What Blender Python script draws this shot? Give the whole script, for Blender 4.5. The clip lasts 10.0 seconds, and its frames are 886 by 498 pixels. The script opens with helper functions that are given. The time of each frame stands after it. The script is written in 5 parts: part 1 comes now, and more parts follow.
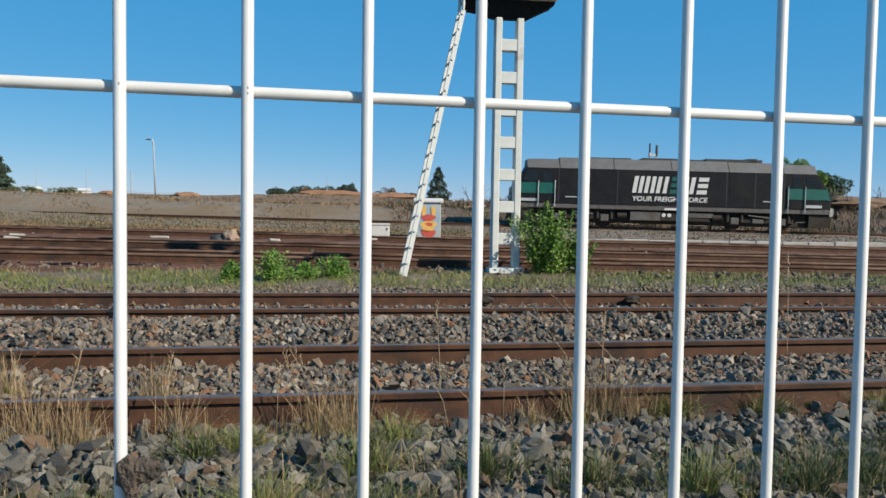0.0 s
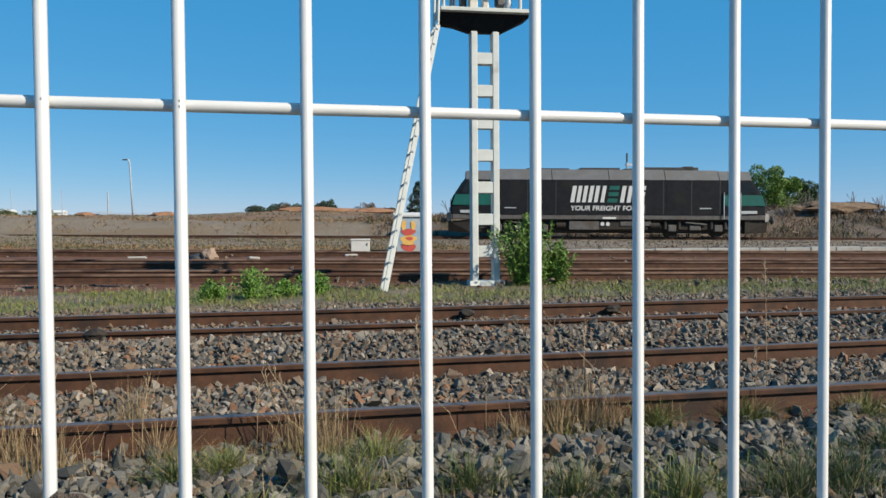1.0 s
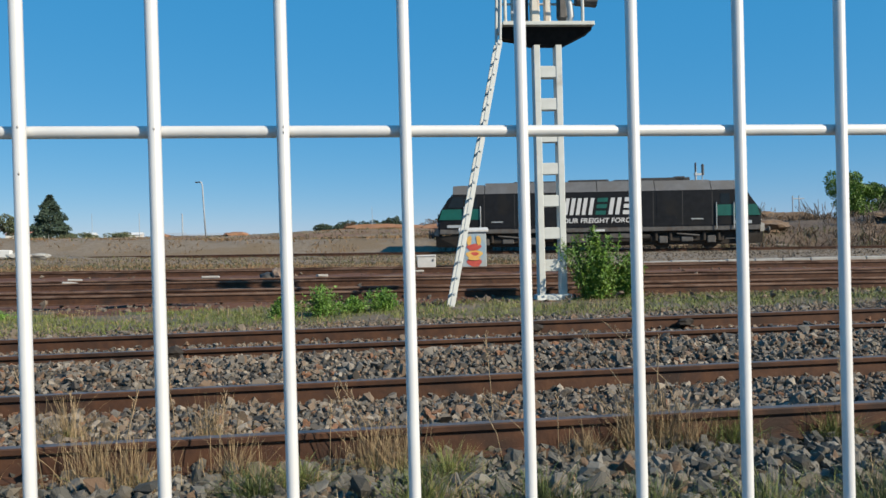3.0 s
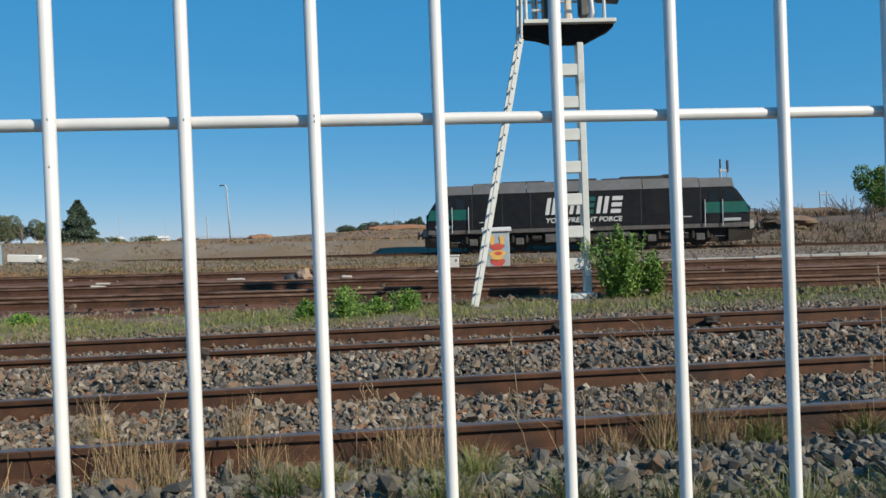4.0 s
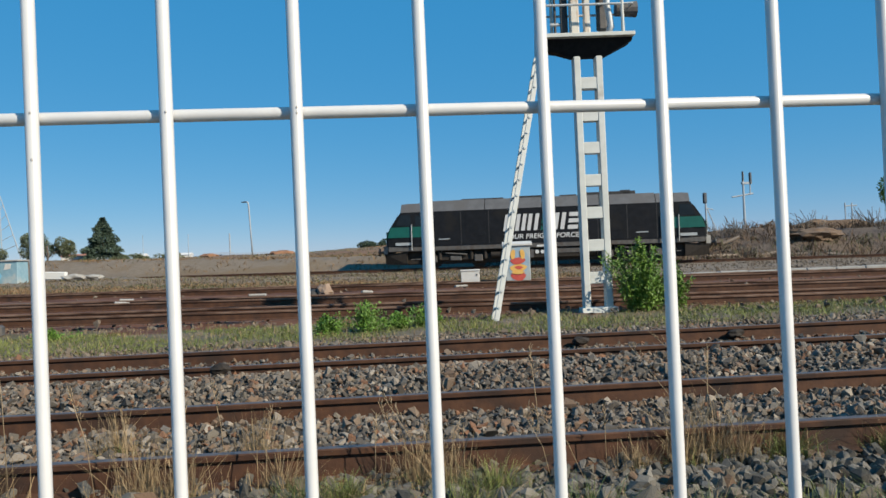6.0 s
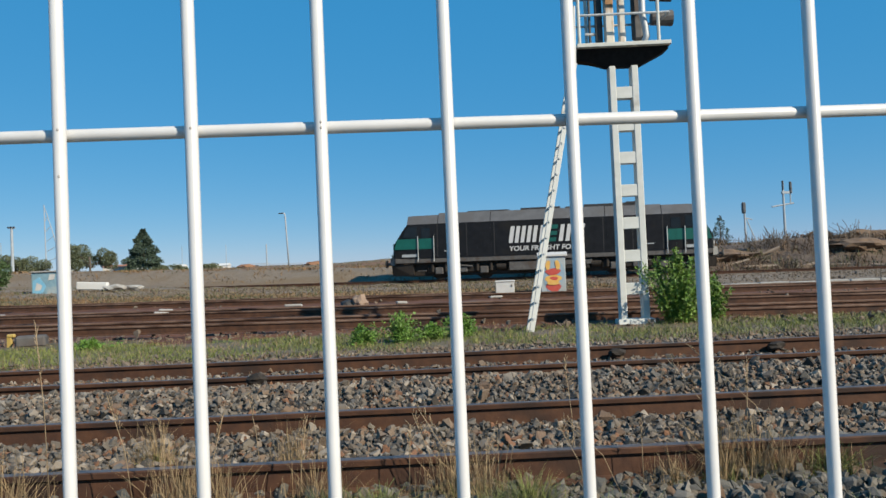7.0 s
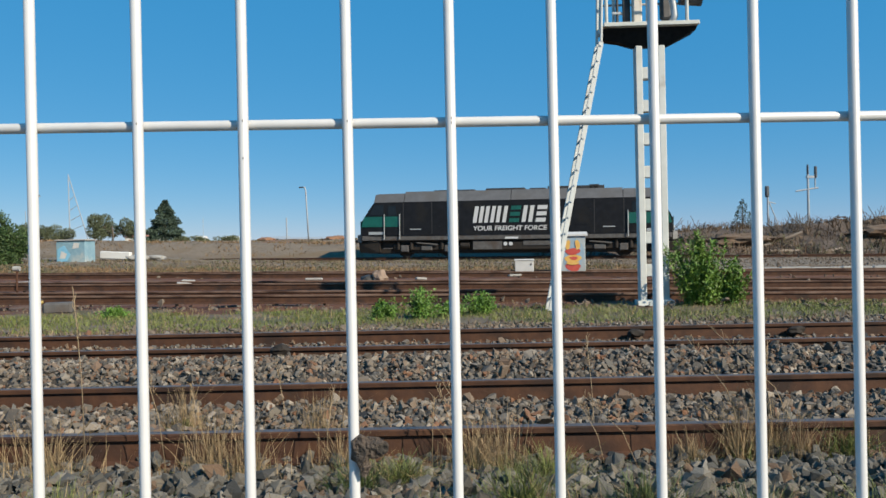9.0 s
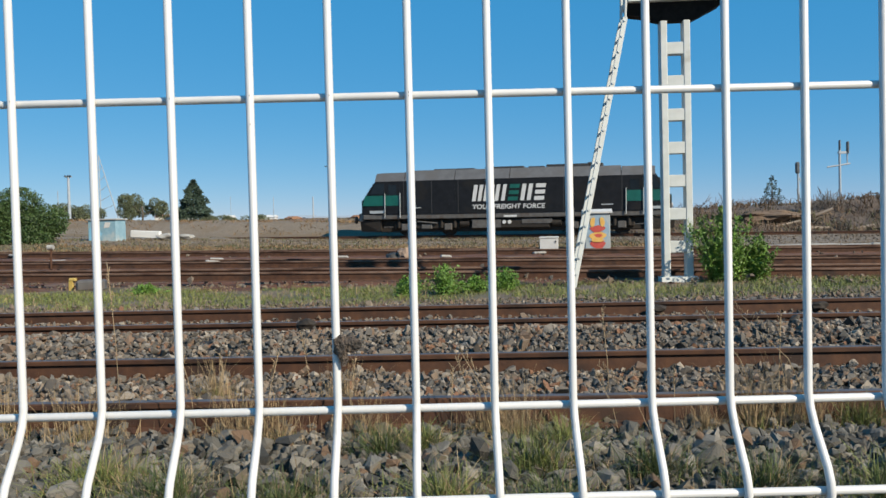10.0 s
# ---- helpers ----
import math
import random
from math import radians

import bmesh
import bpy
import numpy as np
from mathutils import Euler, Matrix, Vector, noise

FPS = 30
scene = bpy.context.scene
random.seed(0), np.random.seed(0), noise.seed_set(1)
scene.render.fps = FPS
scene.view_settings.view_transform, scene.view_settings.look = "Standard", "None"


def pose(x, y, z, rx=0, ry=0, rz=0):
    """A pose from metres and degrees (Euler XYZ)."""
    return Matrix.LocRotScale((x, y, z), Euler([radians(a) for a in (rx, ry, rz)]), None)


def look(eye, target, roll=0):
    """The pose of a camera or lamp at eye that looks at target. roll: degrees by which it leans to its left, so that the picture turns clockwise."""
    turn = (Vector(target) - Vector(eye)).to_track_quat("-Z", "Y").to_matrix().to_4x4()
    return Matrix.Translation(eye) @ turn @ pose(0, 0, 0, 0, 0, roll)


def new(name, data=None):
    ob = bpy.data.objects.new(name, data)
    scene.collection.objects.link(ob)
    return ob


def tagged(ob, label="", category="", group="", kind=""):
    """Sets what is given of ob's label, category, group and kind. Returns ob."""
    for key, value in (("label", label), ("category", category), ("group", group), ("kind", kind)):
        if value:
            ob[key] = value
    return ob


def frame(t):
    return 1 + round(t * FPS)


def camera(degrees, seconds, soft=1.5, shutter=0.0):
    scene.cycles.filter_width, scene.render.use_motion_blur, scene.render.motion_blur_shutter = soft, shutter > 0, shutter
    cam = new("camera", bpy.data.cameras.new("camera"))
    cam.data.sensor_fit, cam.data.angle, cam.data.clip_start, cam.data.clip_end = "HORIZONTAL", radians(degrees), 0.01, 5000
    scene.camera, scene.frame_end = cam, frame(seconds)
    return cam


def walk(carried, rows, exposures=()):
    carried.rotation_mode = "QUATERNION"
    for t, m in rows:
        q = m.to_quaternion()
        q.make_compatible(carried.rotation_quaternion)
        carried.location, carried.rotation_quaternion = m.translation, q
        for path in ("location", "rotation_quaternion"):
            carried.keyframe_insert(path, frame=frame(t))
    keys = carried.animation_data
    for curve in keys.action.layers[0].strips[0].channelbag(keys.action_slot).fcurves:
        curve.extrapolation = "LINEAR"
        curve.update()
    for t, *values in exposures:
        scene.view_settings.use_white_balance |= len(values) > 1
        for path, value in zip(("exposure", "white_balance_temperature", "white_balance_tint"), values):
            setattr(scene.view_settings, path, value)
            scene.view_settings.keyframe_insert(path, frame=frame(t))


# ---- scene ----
cam = camera(58.6, 10.0, soft=1.55)

PATH = [
    (0, (0.059, -0.341, 1.201), (0.49, 1.61, 1.107), 0.9),
    (0.5, (0.077, -0.339, 1.2), (0.537, 1.606, 1.105), 0.4),
    (1, (0.076, -0.331, 1.201), (0.554, 1.61, 1.142), -0.4),
    (1.5, (0.073, -0.324, 1.203), (0.537, 1.621, 1.156), -1.1),
    (2, (0.072, -0.327, 1.201), (0.47, 1.633, 1.178), -1.5),
    (2.5, (0.067, -0.327, 1.202), (0.415, 1.643, 1.189), -1.4),
    (3, (0.062, -0.327, 1.203), (0.379, 1.648, 1.185), -1.5),
    (4.5, (0.058, -0.314, 1.196), (0.302, 1.671, 1.184), -2.2),
    (5, (0.058, -0.313, 1.194), (0.298, 1.672, 1.19), -2.0),
    (6.5, (0.078, -0.317, 1.188), (0.252, 1.675, 1.23), -2.7),
    (7, (0.077, -0.311, 1.191), (0.199, 1.685, 1.246), -2.5),
    (7.5, (0.078, -0.295, 1.185), (0.139, 1.704, 1.199), -2.1),
    (8, (0.083, -0.293, 1.184), (0.135, 1.706, 1.174), -1.6),
    (8.5, (0.08, -0.323, 1.186), (0.136, 1.677, 1.168), -1.3),
    (9, (0.031, -0.383, 1.188), (0.104, 1.616, 1.187), -1.2),
    (9.5, (-0.008, -0.461, 1.177), (0.03, 1.539, 1.143), -1.7),
    (10, (0.0678, -0.5, 1.1655), (0.0738, 1.499, 1.1115), -1.4),
]
walk(cam, [(t, look(eye, target, roll)) for t, eye, target, roll in PATH],
     exposures=[(0, 0.48), (1.5, 0.48), (3.0, 0.42), (4.5, 0.36), (7.0, 0.38), (9.0, 0.40), (10, 0.44)])

# ---- light ----
SUN = Vector((0.62, -0.56, 0.55)).normalized()
world = bpy.data.worlds.new("sky")
scene.world = world
world.use_nodes = True
wn = world.node_tree.nodes
sky = wn.new("ShaderNodeTexSky")
sky.sky_type = "NISHITA"
sky.sun_disc = False
sky.sun_elevation = math.asin(SUN.z)
sky.sun_rotation = math.atan2(SUN.x, SUN.y)
sky.altitude, sky.air_density, sky.dust_density, sky.ozone_density = 1500, 0.9, 0.0, 3.5
wn["Background"].inputs[1].default_value = 0.074
tone = wn.new("ShaderNodeHueSaturation")
tone.inputs["Saturation"].default_value = 1.22
tone.inputs["Hue"].default_value = 0.494
world.node_tree.links.new(sky.outputs[0], tone.inputs["Color"])
tint = wn.new("ShaderNodeMix")
tint.data_type, tint.blend_type = "RGBA", "MULTIPLY"
tint.inputs[0].default_value = 1.0
tint.inputs[7].default_value = (1.45, 1.02, 0.70, 1.0)
world.node_tree.links.new(tone.outputs[0], tint.inputs[6])
haze = wn.new("ShaderNodeMix")
haze.data_type = "RGBA"
haze.inputs[0].default_value = 0.6
haze.inputs[7].default_value = (0.3, 3.65, 8.3, 1.0)
world.node_tree.links.new(tint.outputs[2], haze.inputs[6])
world.node_tree.links.new(haze.outputs[2], wn["Background"].inputs[0])
sun = new("sun", bpy.data.lights.new("sun", "SUN"))
sun.data.energy, sun.data.angle, sun.data.color = 5.0, radians(0.53), (1.0, 0.885, 0.71)
sun.matrix_world = look(SUN * 50, (0, 0, 0))

# ---- materials ----
MATS = {}


def rgb(c):
    return (c[0], c[1], c[2], 1.0)


def mat(name, a, b, rough=0.8, metal=0.0, scale=8.0, bump=0.2, bump_scale=40.0, c=None, c_scale=1.5, island=0.0, obj_rand=0.0,
        detail=6.0, c_at=(0.52, 0.68), spec=0.5, dist=0.01, stretch=None):
    """Two-scale procedural material: a to b by fine noise, c in larger stains, brightness varied by piece."""
    if name in MATS:
        return MATS[name]
    m = bpy.data.materials.new(name)
    m.use_nodes = True
    nt = m.node_tree
    n, l = nt.nodes, nt.links
    bs = n["Principled BSDF"]
    bs.inputs["Roughness"].default_value = rough
    bs.inputs["Metallic"].default_value = metal
    bs.inputs["Specular IOR Level"].default_value = spec
    co = n.new("ShaderNodeTexCoord").outputs["Object"]
    if stretch:
        mp = n.new("ShaderNodeMapping")
        mp.inputs["Scale"].default_value = stretch
        l.new(co, mp.inputs["Vector"])
        co = mp.outputs[0]

    def nz(s, d):
        q = n.new("ShaderNodeTexNoise")
        q.inputs["Scale"].default_value = s
        q.inputs["Detail"].default_value = d
        l.new(co, q.inputs["Vector"])
        return q.outputs["Fac"]

    def ramp(f, lo, hi):
        q = n.new("ShaderNodeMapRange")
        q.inputs["From Min"].default_value, q.inputs["From Max"].default_value = lo, hi
        l.new(f, q.inputs["Value"])
        return q.outputs[0]

    def mix(f, x, y, mode="MIX"):
        q = n.new("ShaderNodeMix")
        q.data_type, q.blend_type = "RGBA", mode
        if isinstance(f, float):
            q.inputs[0].default_value = f
        else:
            l.new(f, q.inputs[0])
        for k, v in ((6, x), (7, y)):
            if isinstance(v, tuple):
                q.inputs[k].default_value = rgb(v)
            else:
                l.new(v, q.inputs[k])
        return q.outputs[2]

    col = mix(ramp(nz(scale, detail), 0.32, 0.68), a, b)
    if c:
        col = mix(ramp(nz(c_scale, 4.0), *c_at), col, c)
    if island or obj_rand:
        src = n.new("ShaderNodeNewGeometry").outputs["Random Per Island"] if island else n.new("ShaderNodeObjectInfo").outputs["Random"]
        k = island or obj_rand
        q = n.new("ShaderNodeMapRange")
        q.inputs["To Min"].default_value, q.inputs["To Max"].default_value = 1 - k, 1 + k * 0.6
        l.new(src, q.inputs["Value"])
        hsv = n.new("ShaderNodeHueSaturation")
        l.new(q.outputs[0], hsv.inputs["Value"])
        l.new(col, hsv.inputs["Color"])
        col = hsv.outputs[0]
    l.new(col, bs.inputs["Base Color"])
    if bump:
        bp = n.new("ShaderNodeBump")
        bp.inputs["Strength"].default_value = bump
        bp.inputs["Distance"].default_value = dist
        l.new(nz(bump_scale, 5.0), bp.inputs["Height"])
        l.new(bp.outputs[0], bs.inputs["Normal"])
    MATS[name] = m
    return m


def stone_mat(name, cols, rough=0.9):
    """Loose stones: each island takes its own tone from a ramp of stone colours."""
    m = mat(name, cols[0], cols[1], rough=rough, scale=30, bump=0.5, bump_scale=90)
    nt = m.node_tree
    n, l = nt.nodes, nt.links
    r = n.new("ShaderNodeValToRGB")
    r.color_ramp.interpolation = "CONSTANT"
    el = r.color_ramp.elements
    el[0].color, el[1].color, el[1].position = rgb(cols[0]), rgb(cols[1]), 1.0 / len(cols)
    for i in range(2, len(cols)):
        e = el.new(i / len(cols))
        e.color = rgb(cols[i])
    l.new(n.new("ShaderNodeNewGeometry").outputs["Random Per Island"], r.inputs[0])
    bs = n["Principled BSDF"]
    src = bs.inputs["Base Color"].links[0].from_socket
    q = n.new("ShaderNodeMix")
    q.data_type, q.blend_type = "RGBA", "MIX"
    q.inputs[0].default_value = 0.78
    l.new(src, q.inputs[6])
    l.new(r.outputs[0], q.inputs[7])
    l.new(q.outputs[2], bs.inputs["Base Color"])
    return m


WHITE_WIRE = mat("white_coated_wire", (0.555, 0.555, 0.547), (0.519, 0.519, 0.512), rough=0.38, scale=60, bump=0.05, c=(0.392, 0.384, 0.356), c_scale=35, c_at=(0.66, 0.78))
RUST = mat("rusty_rail", (0.045, 0.018, 0.009), (0.081, 0.034, 0.015), rough=0.85, scale=9, bump=0.3, c=(0.027, 0.013, 0.008), c_scale=2.5)
RAILTOP = mat("worn_rail_head", (0.097, 0.077, 0.070), (0.148, 0.122, 0.111), rough=0.48, metal=0.4, scale=12, bump=0.1)
LOOSE = mat("loose_ballast_stone", (0.091, 0.084, 0.073), (0.136, 0.125, 0.102), rough=0.9, scale=30, bump=0.5, bump_scale=90, c=(0.086, 0.057, 0.034), c_scale=12, obj_rand=0.55)
# paler rust on the yard rail heads: sunlight on their sides, put into the colour
RAILLIT = mat("sunlit_disused_rail_head", (0.105, 0.058, 0.037), (0.19, 0.122, 0.088), rough=0.9, scale=3, bump=0.2, c=(0.055, 0.026, 0.015), c_scale=0.8, c_at=(0.5, 0.62))
SLEEPER = mat("weathered_sleeper", (0.037, 0.027, 0.021), (0.081, 0.059, 0.044), scale=14, bump=0.6)
BALLAST = stone_mat("ballast_stone", [(0.140, 0.114, 0.089), (0.090, 0.084, 0.074), (0.185, 0.146, 0.107), (0.045, 0.039, 0.033), (0.160, 0.102, 0.066), (0.109, 0.104, 0.095), (0.127, 0.109, 0.084), (0.293, 0.253, 0.204),
                                     (0.172, 0.076, 0.035), (0.076, 0.071, 0.066), (0.166, 0.118, 0.081), (0.109, 0.093, 0.074), (0.127, 0.114, 0.099), (0.041, 0.037, 0.033), (0.218, 0.192, 0.161), (0.147, 0.093, 0.056)])
GREYSTONE = stone_mat("grey_ballast_stone", [(0.102, 0.096, 0.082), (0.069, 0.066, 0.057), (0.138, 0.126, 0.103), (0.038, 0.035, 0.029), (0.115, 0.091, 0.062), (0.087, 0.084, 0.076), (0.121, 0.112, 0.098), (0.204, 0.186, 0.156),
                                             (0.121, 0.069, 0.037), (0.060, 0.057, 0.049), (0.125, 0.103, 0.075), (0.093, 0.083, 0.067), (0.032, 0.030, 0.025), (0.161, 0.148, 0.125)])
BANKSTONE = stone_mat("tan_bank_gravel", [(0.140, 0.106, 0.078), (0.106, 0.085, 0.065), (0.167, 0.131, 0.096), (0.123, 0.077, 0.047), (0.089, 0.071, 0.055), (0.151, 0.123, 0.094), (0.117, 0.096, 0.075)])
WHITE_PAINT = mat("old_white_paint", (0.527, 0.535, 0.493), (0.459, 0.468, 0.425), rough=0.6, scale=6, bump=0.15, c=(0.289, 0.212, 0.136), c_scale=3, c_at=(0.62, 0.74))


# ---- building helpers ----
def mesh_from(bm, name):
    me = bpy.data.meshes.new(name)
    bm.to_mesh(me)
    bm.free()
    return me


def part(name, bm, material, parent=None, label="", smooth=False, at=None):
    """Links a bmesh as one mesh object under a thing or a part."""
    me = bm if isinstance(bm, bpy.types.Mesh) else mesh_from(bm, name)
    if material and not me.materials:
        me.materials.append(material)
    if smooth:
        me.polygons.foreach_set("use_smooth", [True] * len(me.polygons))
    ob = new(name, me)
    if parent:
        ob.parent = parent
    if at is not None:
        ob.matrix_basis = at
    if label:
        ob["label"] = label
    return ob


def thing(name, at, label, category, group="", kind=""):
    ob = new(name)
    ob.empty_display_size = 0.2
    ob.matrix_basis = at
    return tagged(ob, label, category, group, kind)


def box(sx, sy, sz, x=0, y=0, z=0, bevel=0.0, bm=None, seg=1, m=None):
    """A bevelled box whose base centre is at x, y, z."""
    tmp = bmesh.new()
    bmesh.ops.create_cube(tmp, size=1.0)
    bmesh.ops.scale(tmp, vec=(sx, sy, sz), verts=tmp.verts)
    if bevel:
        bmesh.ops.bevel(tmp, geom=tmp.edges[:], offset=bevel, segments=seg, affect="EDGES")
    bmesh.ops.translate(tmp, vec=(x, y, z + sz / 2), verts=tmp.verts)
    if m is not None:
        bmesh.ops.transform(tmp, matrix=m, verts=tmp.verts)
    return merge(bm, tmp)


def merge(bm, tmp):
    if bm is None:
        return tmp
    me = bpy.data.meshes.new("tmp")
    tmp.to_mesh(me)
    tmp.free()
    bm.from_mesh(me)
    bpy.data.meshes.remove(me)
    return bm


def rod(a, b, r, r2=None, seg=10, bm=None):
    """A round bar from a to b."""
    a, b = Vector(a), Vector(b)
    tmp = bmesh.new()
    bmesh.ops.create_cone(tmp, cap_ends=True, segments=seg, radius1=r, radius2=r if r2 is None else r2, depth=(b - a).length)
    q = (b - a).to_track_quat("Z", "Y").to_matrix().to_4x4()
    bmesh.ops.transform(tmp, matrix=Matrix.Translation((a + b) / 2) @ q, verts=tmp.verts)
    return merge(bm, tmp)


def tube(points, r, seg=8, bm=None):
    """A round wire along a list of points, in one mesh."""
    bm = bm or bmesh.new()
    pts = [Vector(p) for p in points]
    rings = []
    for i, p in enumerate(pts):
        d = (pts[min(i + 1, len(pts) - 1)] - pts[max(i - 1, 0)]).normalized()
        u = d.orthogonal().normalized() if i == 0 else (u - d * u.dot(d)).normalized()
        v = d.cross(u)
        rings.append([bm.verts.new(p + r * (math.cos(a) * u + math.sin(a) * v)) for a in (2 * math.pi * k / seg for k in range(seg))])
    for s, t in zip(rings, rings[1:]):
        for k in range(seg):
            f = bm.faces.new((s[k], s[(k + 1) % seg], t[(k + 1) % seg], t[k]))
            f.smooth = True
    bm.faces.new(rings[0][::-1])
    bm.faces.new(rings[-1])
    return bm


def prism(profile, length, axis="x", bm=None):
    """A closed outline [(across, up)...] drawn out along x (or y), centred."""
    tmp = bmesh.new()
    rows = []
    for s in (-length / 2, length / 2):
        rows.append([tmp.verts.new((s, p, q) if axis == "x" else (p, s, q)) for p, q in profile])
    k = len(profile)
    for i in range(k):
        tmp.faces.new((rows[0][i], rows[0][(i + 1) % k], rows[1][(i + 1) % k], rows[1][i]))
    tmp.faces.new(rows[0])
    tmp.faces.new(rows[1][::-1])
    bmesh.ops.recalc_face_normals(tmp, faces=tmp.faces)
    return merge(bm, tmp)


def mesh_np(name, verts, faces, material):
    me = bpy.data.meshes.new(name)
    me.from_pydata(verts.tolist() if hasattr(verts, "tolist") else verts, [], faces.tolist() if hasattr(faces, "tolist") else faces)
    me.materials.append(material)
    return me


# ---- the lie of the land ----
YARD = math.tan(radians(-12.6))      # the yard tracks' run
NEAR = -0.042                        # the near tracks' run


def smooth(a, b, v):
    t = np.clip((v - a) / (b - a), 0, 1)
    return t * t * (3 - 2 * t)


def height(x, y):
    """Height of the ground at x, y (arrays)."""
    v = y - NEAR * x                 # distance across the near tracks
    w = y - YARD * x                 # distance across the yard
    h = 0.01 + 0.03 * smooth(2.6, 3.3, v) - 0.02 * np.exp(-((v - 3.7) / 0.18) ** 2) + 0.03 * smooth(4.0, 4.4, v)
    h = h + 0.11 * np.exp(-((v - 6.75) / 0.7) ** 2)
    h = h - 0.05 * np.exp(-((v - 8.6) / 0.6) ** 4)
    h = h + 0.03 * smooth(9.8, 12.0, v)
    h = h + smooth(14.0, 17.0, w) * (0.04 - 0.010 * np.clip(x, -60, 60))
    h = h + 0.19 * smooth(17.0, 24.0, w) + 0.14 * smooth(27.0, 40.0, w)
    h = h + smooth(24.0, 40.0, w) * 0.022 * np.clip(-x - 6, 0, 40)
    h = h - 0.024 * np.clip(-x - 1, 0, 48) * smooth(56.0, 88.0, w) + 0.55 * np.exp(-((x - 8) / 9.0) ** 2) * smooth(60.0, 84.0, w)
    left = smooth(18.0, -2.0, x)
    right = smooth(10.0, 26.0, x)
    h = h + (1.0 - right) * (1.15 * smooth(52.0, 56.0, w) + 0.5 * smooth(58, 90, w)) + left * 0.4 * smooth(60, 92, w)
    h = h + right * 2.05 * smooth(53.0, 61.0, w)
    h = h + right * 0.25 * np.sin(x * 0.7) * np.sin(x * 0.23 + 1.0) * smooth(54.0, 60.0, w)
    return h


def fence():
    f = thing("mesh_fence_panel", pose(0, 0, 0), "white coated welded wire mesh fence panel with a folded ridge", "fence")
    R, PITCH, TOP = 0.0026, 0.05, 1.85
    rows = [1.65, 1.45, 1.25, 1.05, 1.0, 0.95, 0.75, 0.55, 0.35, 0.15, 0.10]
    prof = [(0.0, TOP)]
    for z, y in ((1.056, 0), (1.046, -0.0025), (1.036, -0.008), (1.014, -0.0245), (1.006, -0.028), (1.0, -0.029), (0.994, -0.028), (0.986, -0.0245), (0.964, -0.008), (0.954, -0.0025), (0.944, 0), (0.05, 0)):
        prof.append((y, z))
    me = mesh_from(tube([(0, y, z) for y, z in prof], R, 10), "vertical_wire")
    for k in range(-24, 27):
        part("vertical_wire", me, WHITE_WIRE, f, at=pose(k * PITCH, 0, 0))
    hm = mesh_from(tube([(-1.23, 0, 0), (0, 0, 0), (1.33, 0, 0)], R, 10), "horizontal_wire")
    for z in rows:
        part("horizontal_wire", hm, WHITE_WIRE, f, at=pose(0, 0.0045 - (0.029 if z == 1.0 else 0), z))
    post = box(0.06, 0.04, 1.95, bevel=0.006)
    pm = mesh_from(post, "post")
    for x in (-1.27, 1.37):
        part("post", pm, WHITE_WIRE, f, at=pose(x, 0.03, 0.0))
    return f


def ground():
    ys = np.concatenate([np.linspace(-6, 2.4, 15), np.linspace(2.5, 16, 136), np.linspace(16.3, 45, 90), np.linspace(46, 110, 65), np.geomspace(112, 3000, 40)])
    us = np.concatenate([-np.geomspace(1.0, 60, 40)[::-1] - 0.0, np.linspace(-0.95, 0.95, 60), np.geomspace(1.0, 60, 40)])
    verts, faces = [], []
    n = len(us)
    X = np.array([[u * (7 + max(y, 0) * 0.8) for u in us] for y in ys])
    Y = np.repeat(ys[:, None], n, 1)
    Z = height(X, Y)
    rng = np.random.default_rng(3)
    Z = Z + rng.normal(0, 0.006, Z.shape) + np.where(Y > 14, rng.normal(0, 0.02, Z.shape), 0) + np.where(Y > 46, rng.normal(0, 0.06, Z.shape), 0)
    V = np.stack([X, Y, Z], -1).reshape(-1, 3)
    i = np.arange((len(ys) - 1) * n).reshape(len(ys) - 1, n)[:, :-1].ravel()
    F = np.stack([i, i + 1, i + n + 1, i + n], -1)
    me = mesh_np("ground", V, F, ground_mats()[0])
    for m in ground_mats()[1:]:
        me.materials.append(m)
    C = V[F].mean(1)
    v = C[:, 1] - NEAR * C[:, 0] + rng.normal(0, 0.12, len(C))
    w = C[:, 1] - YARD * C[:, 0] + 0.5 * np.sin(C[:, 0] * 1.3) + 0.35 * np.sin(C[:, 0] * 3.1 + 1)
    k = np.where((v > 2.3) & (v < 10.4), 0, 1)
    k = np.where((v > 13.4) & (w > 13.6), 2, k)
    k = np.where(w > 25.6, 3, k)
    k = np.where((k == 3) & (w < 34.5 + 2.0 * np.sin(C[:, 0] * 0.37)) & (C[:, 0] < 9), 6, k)
    w0 = C[:, 1] - YARD * C[:, 0]
    k = np.where((w0 > 58) & (C[:, 0] <= 12), 4, k)
    k = np.where((w0 > 52) & (C[:, 0] > 12), 5, k)
    me.polygons.foreach_set("material_index", k.astype(np.int32))
    g = part("ground", me, None, smooth=True)
    tagged(g, "stony rail yard ground with gravel, dry earth and thin grass", "ground", kind="structure")
    return g


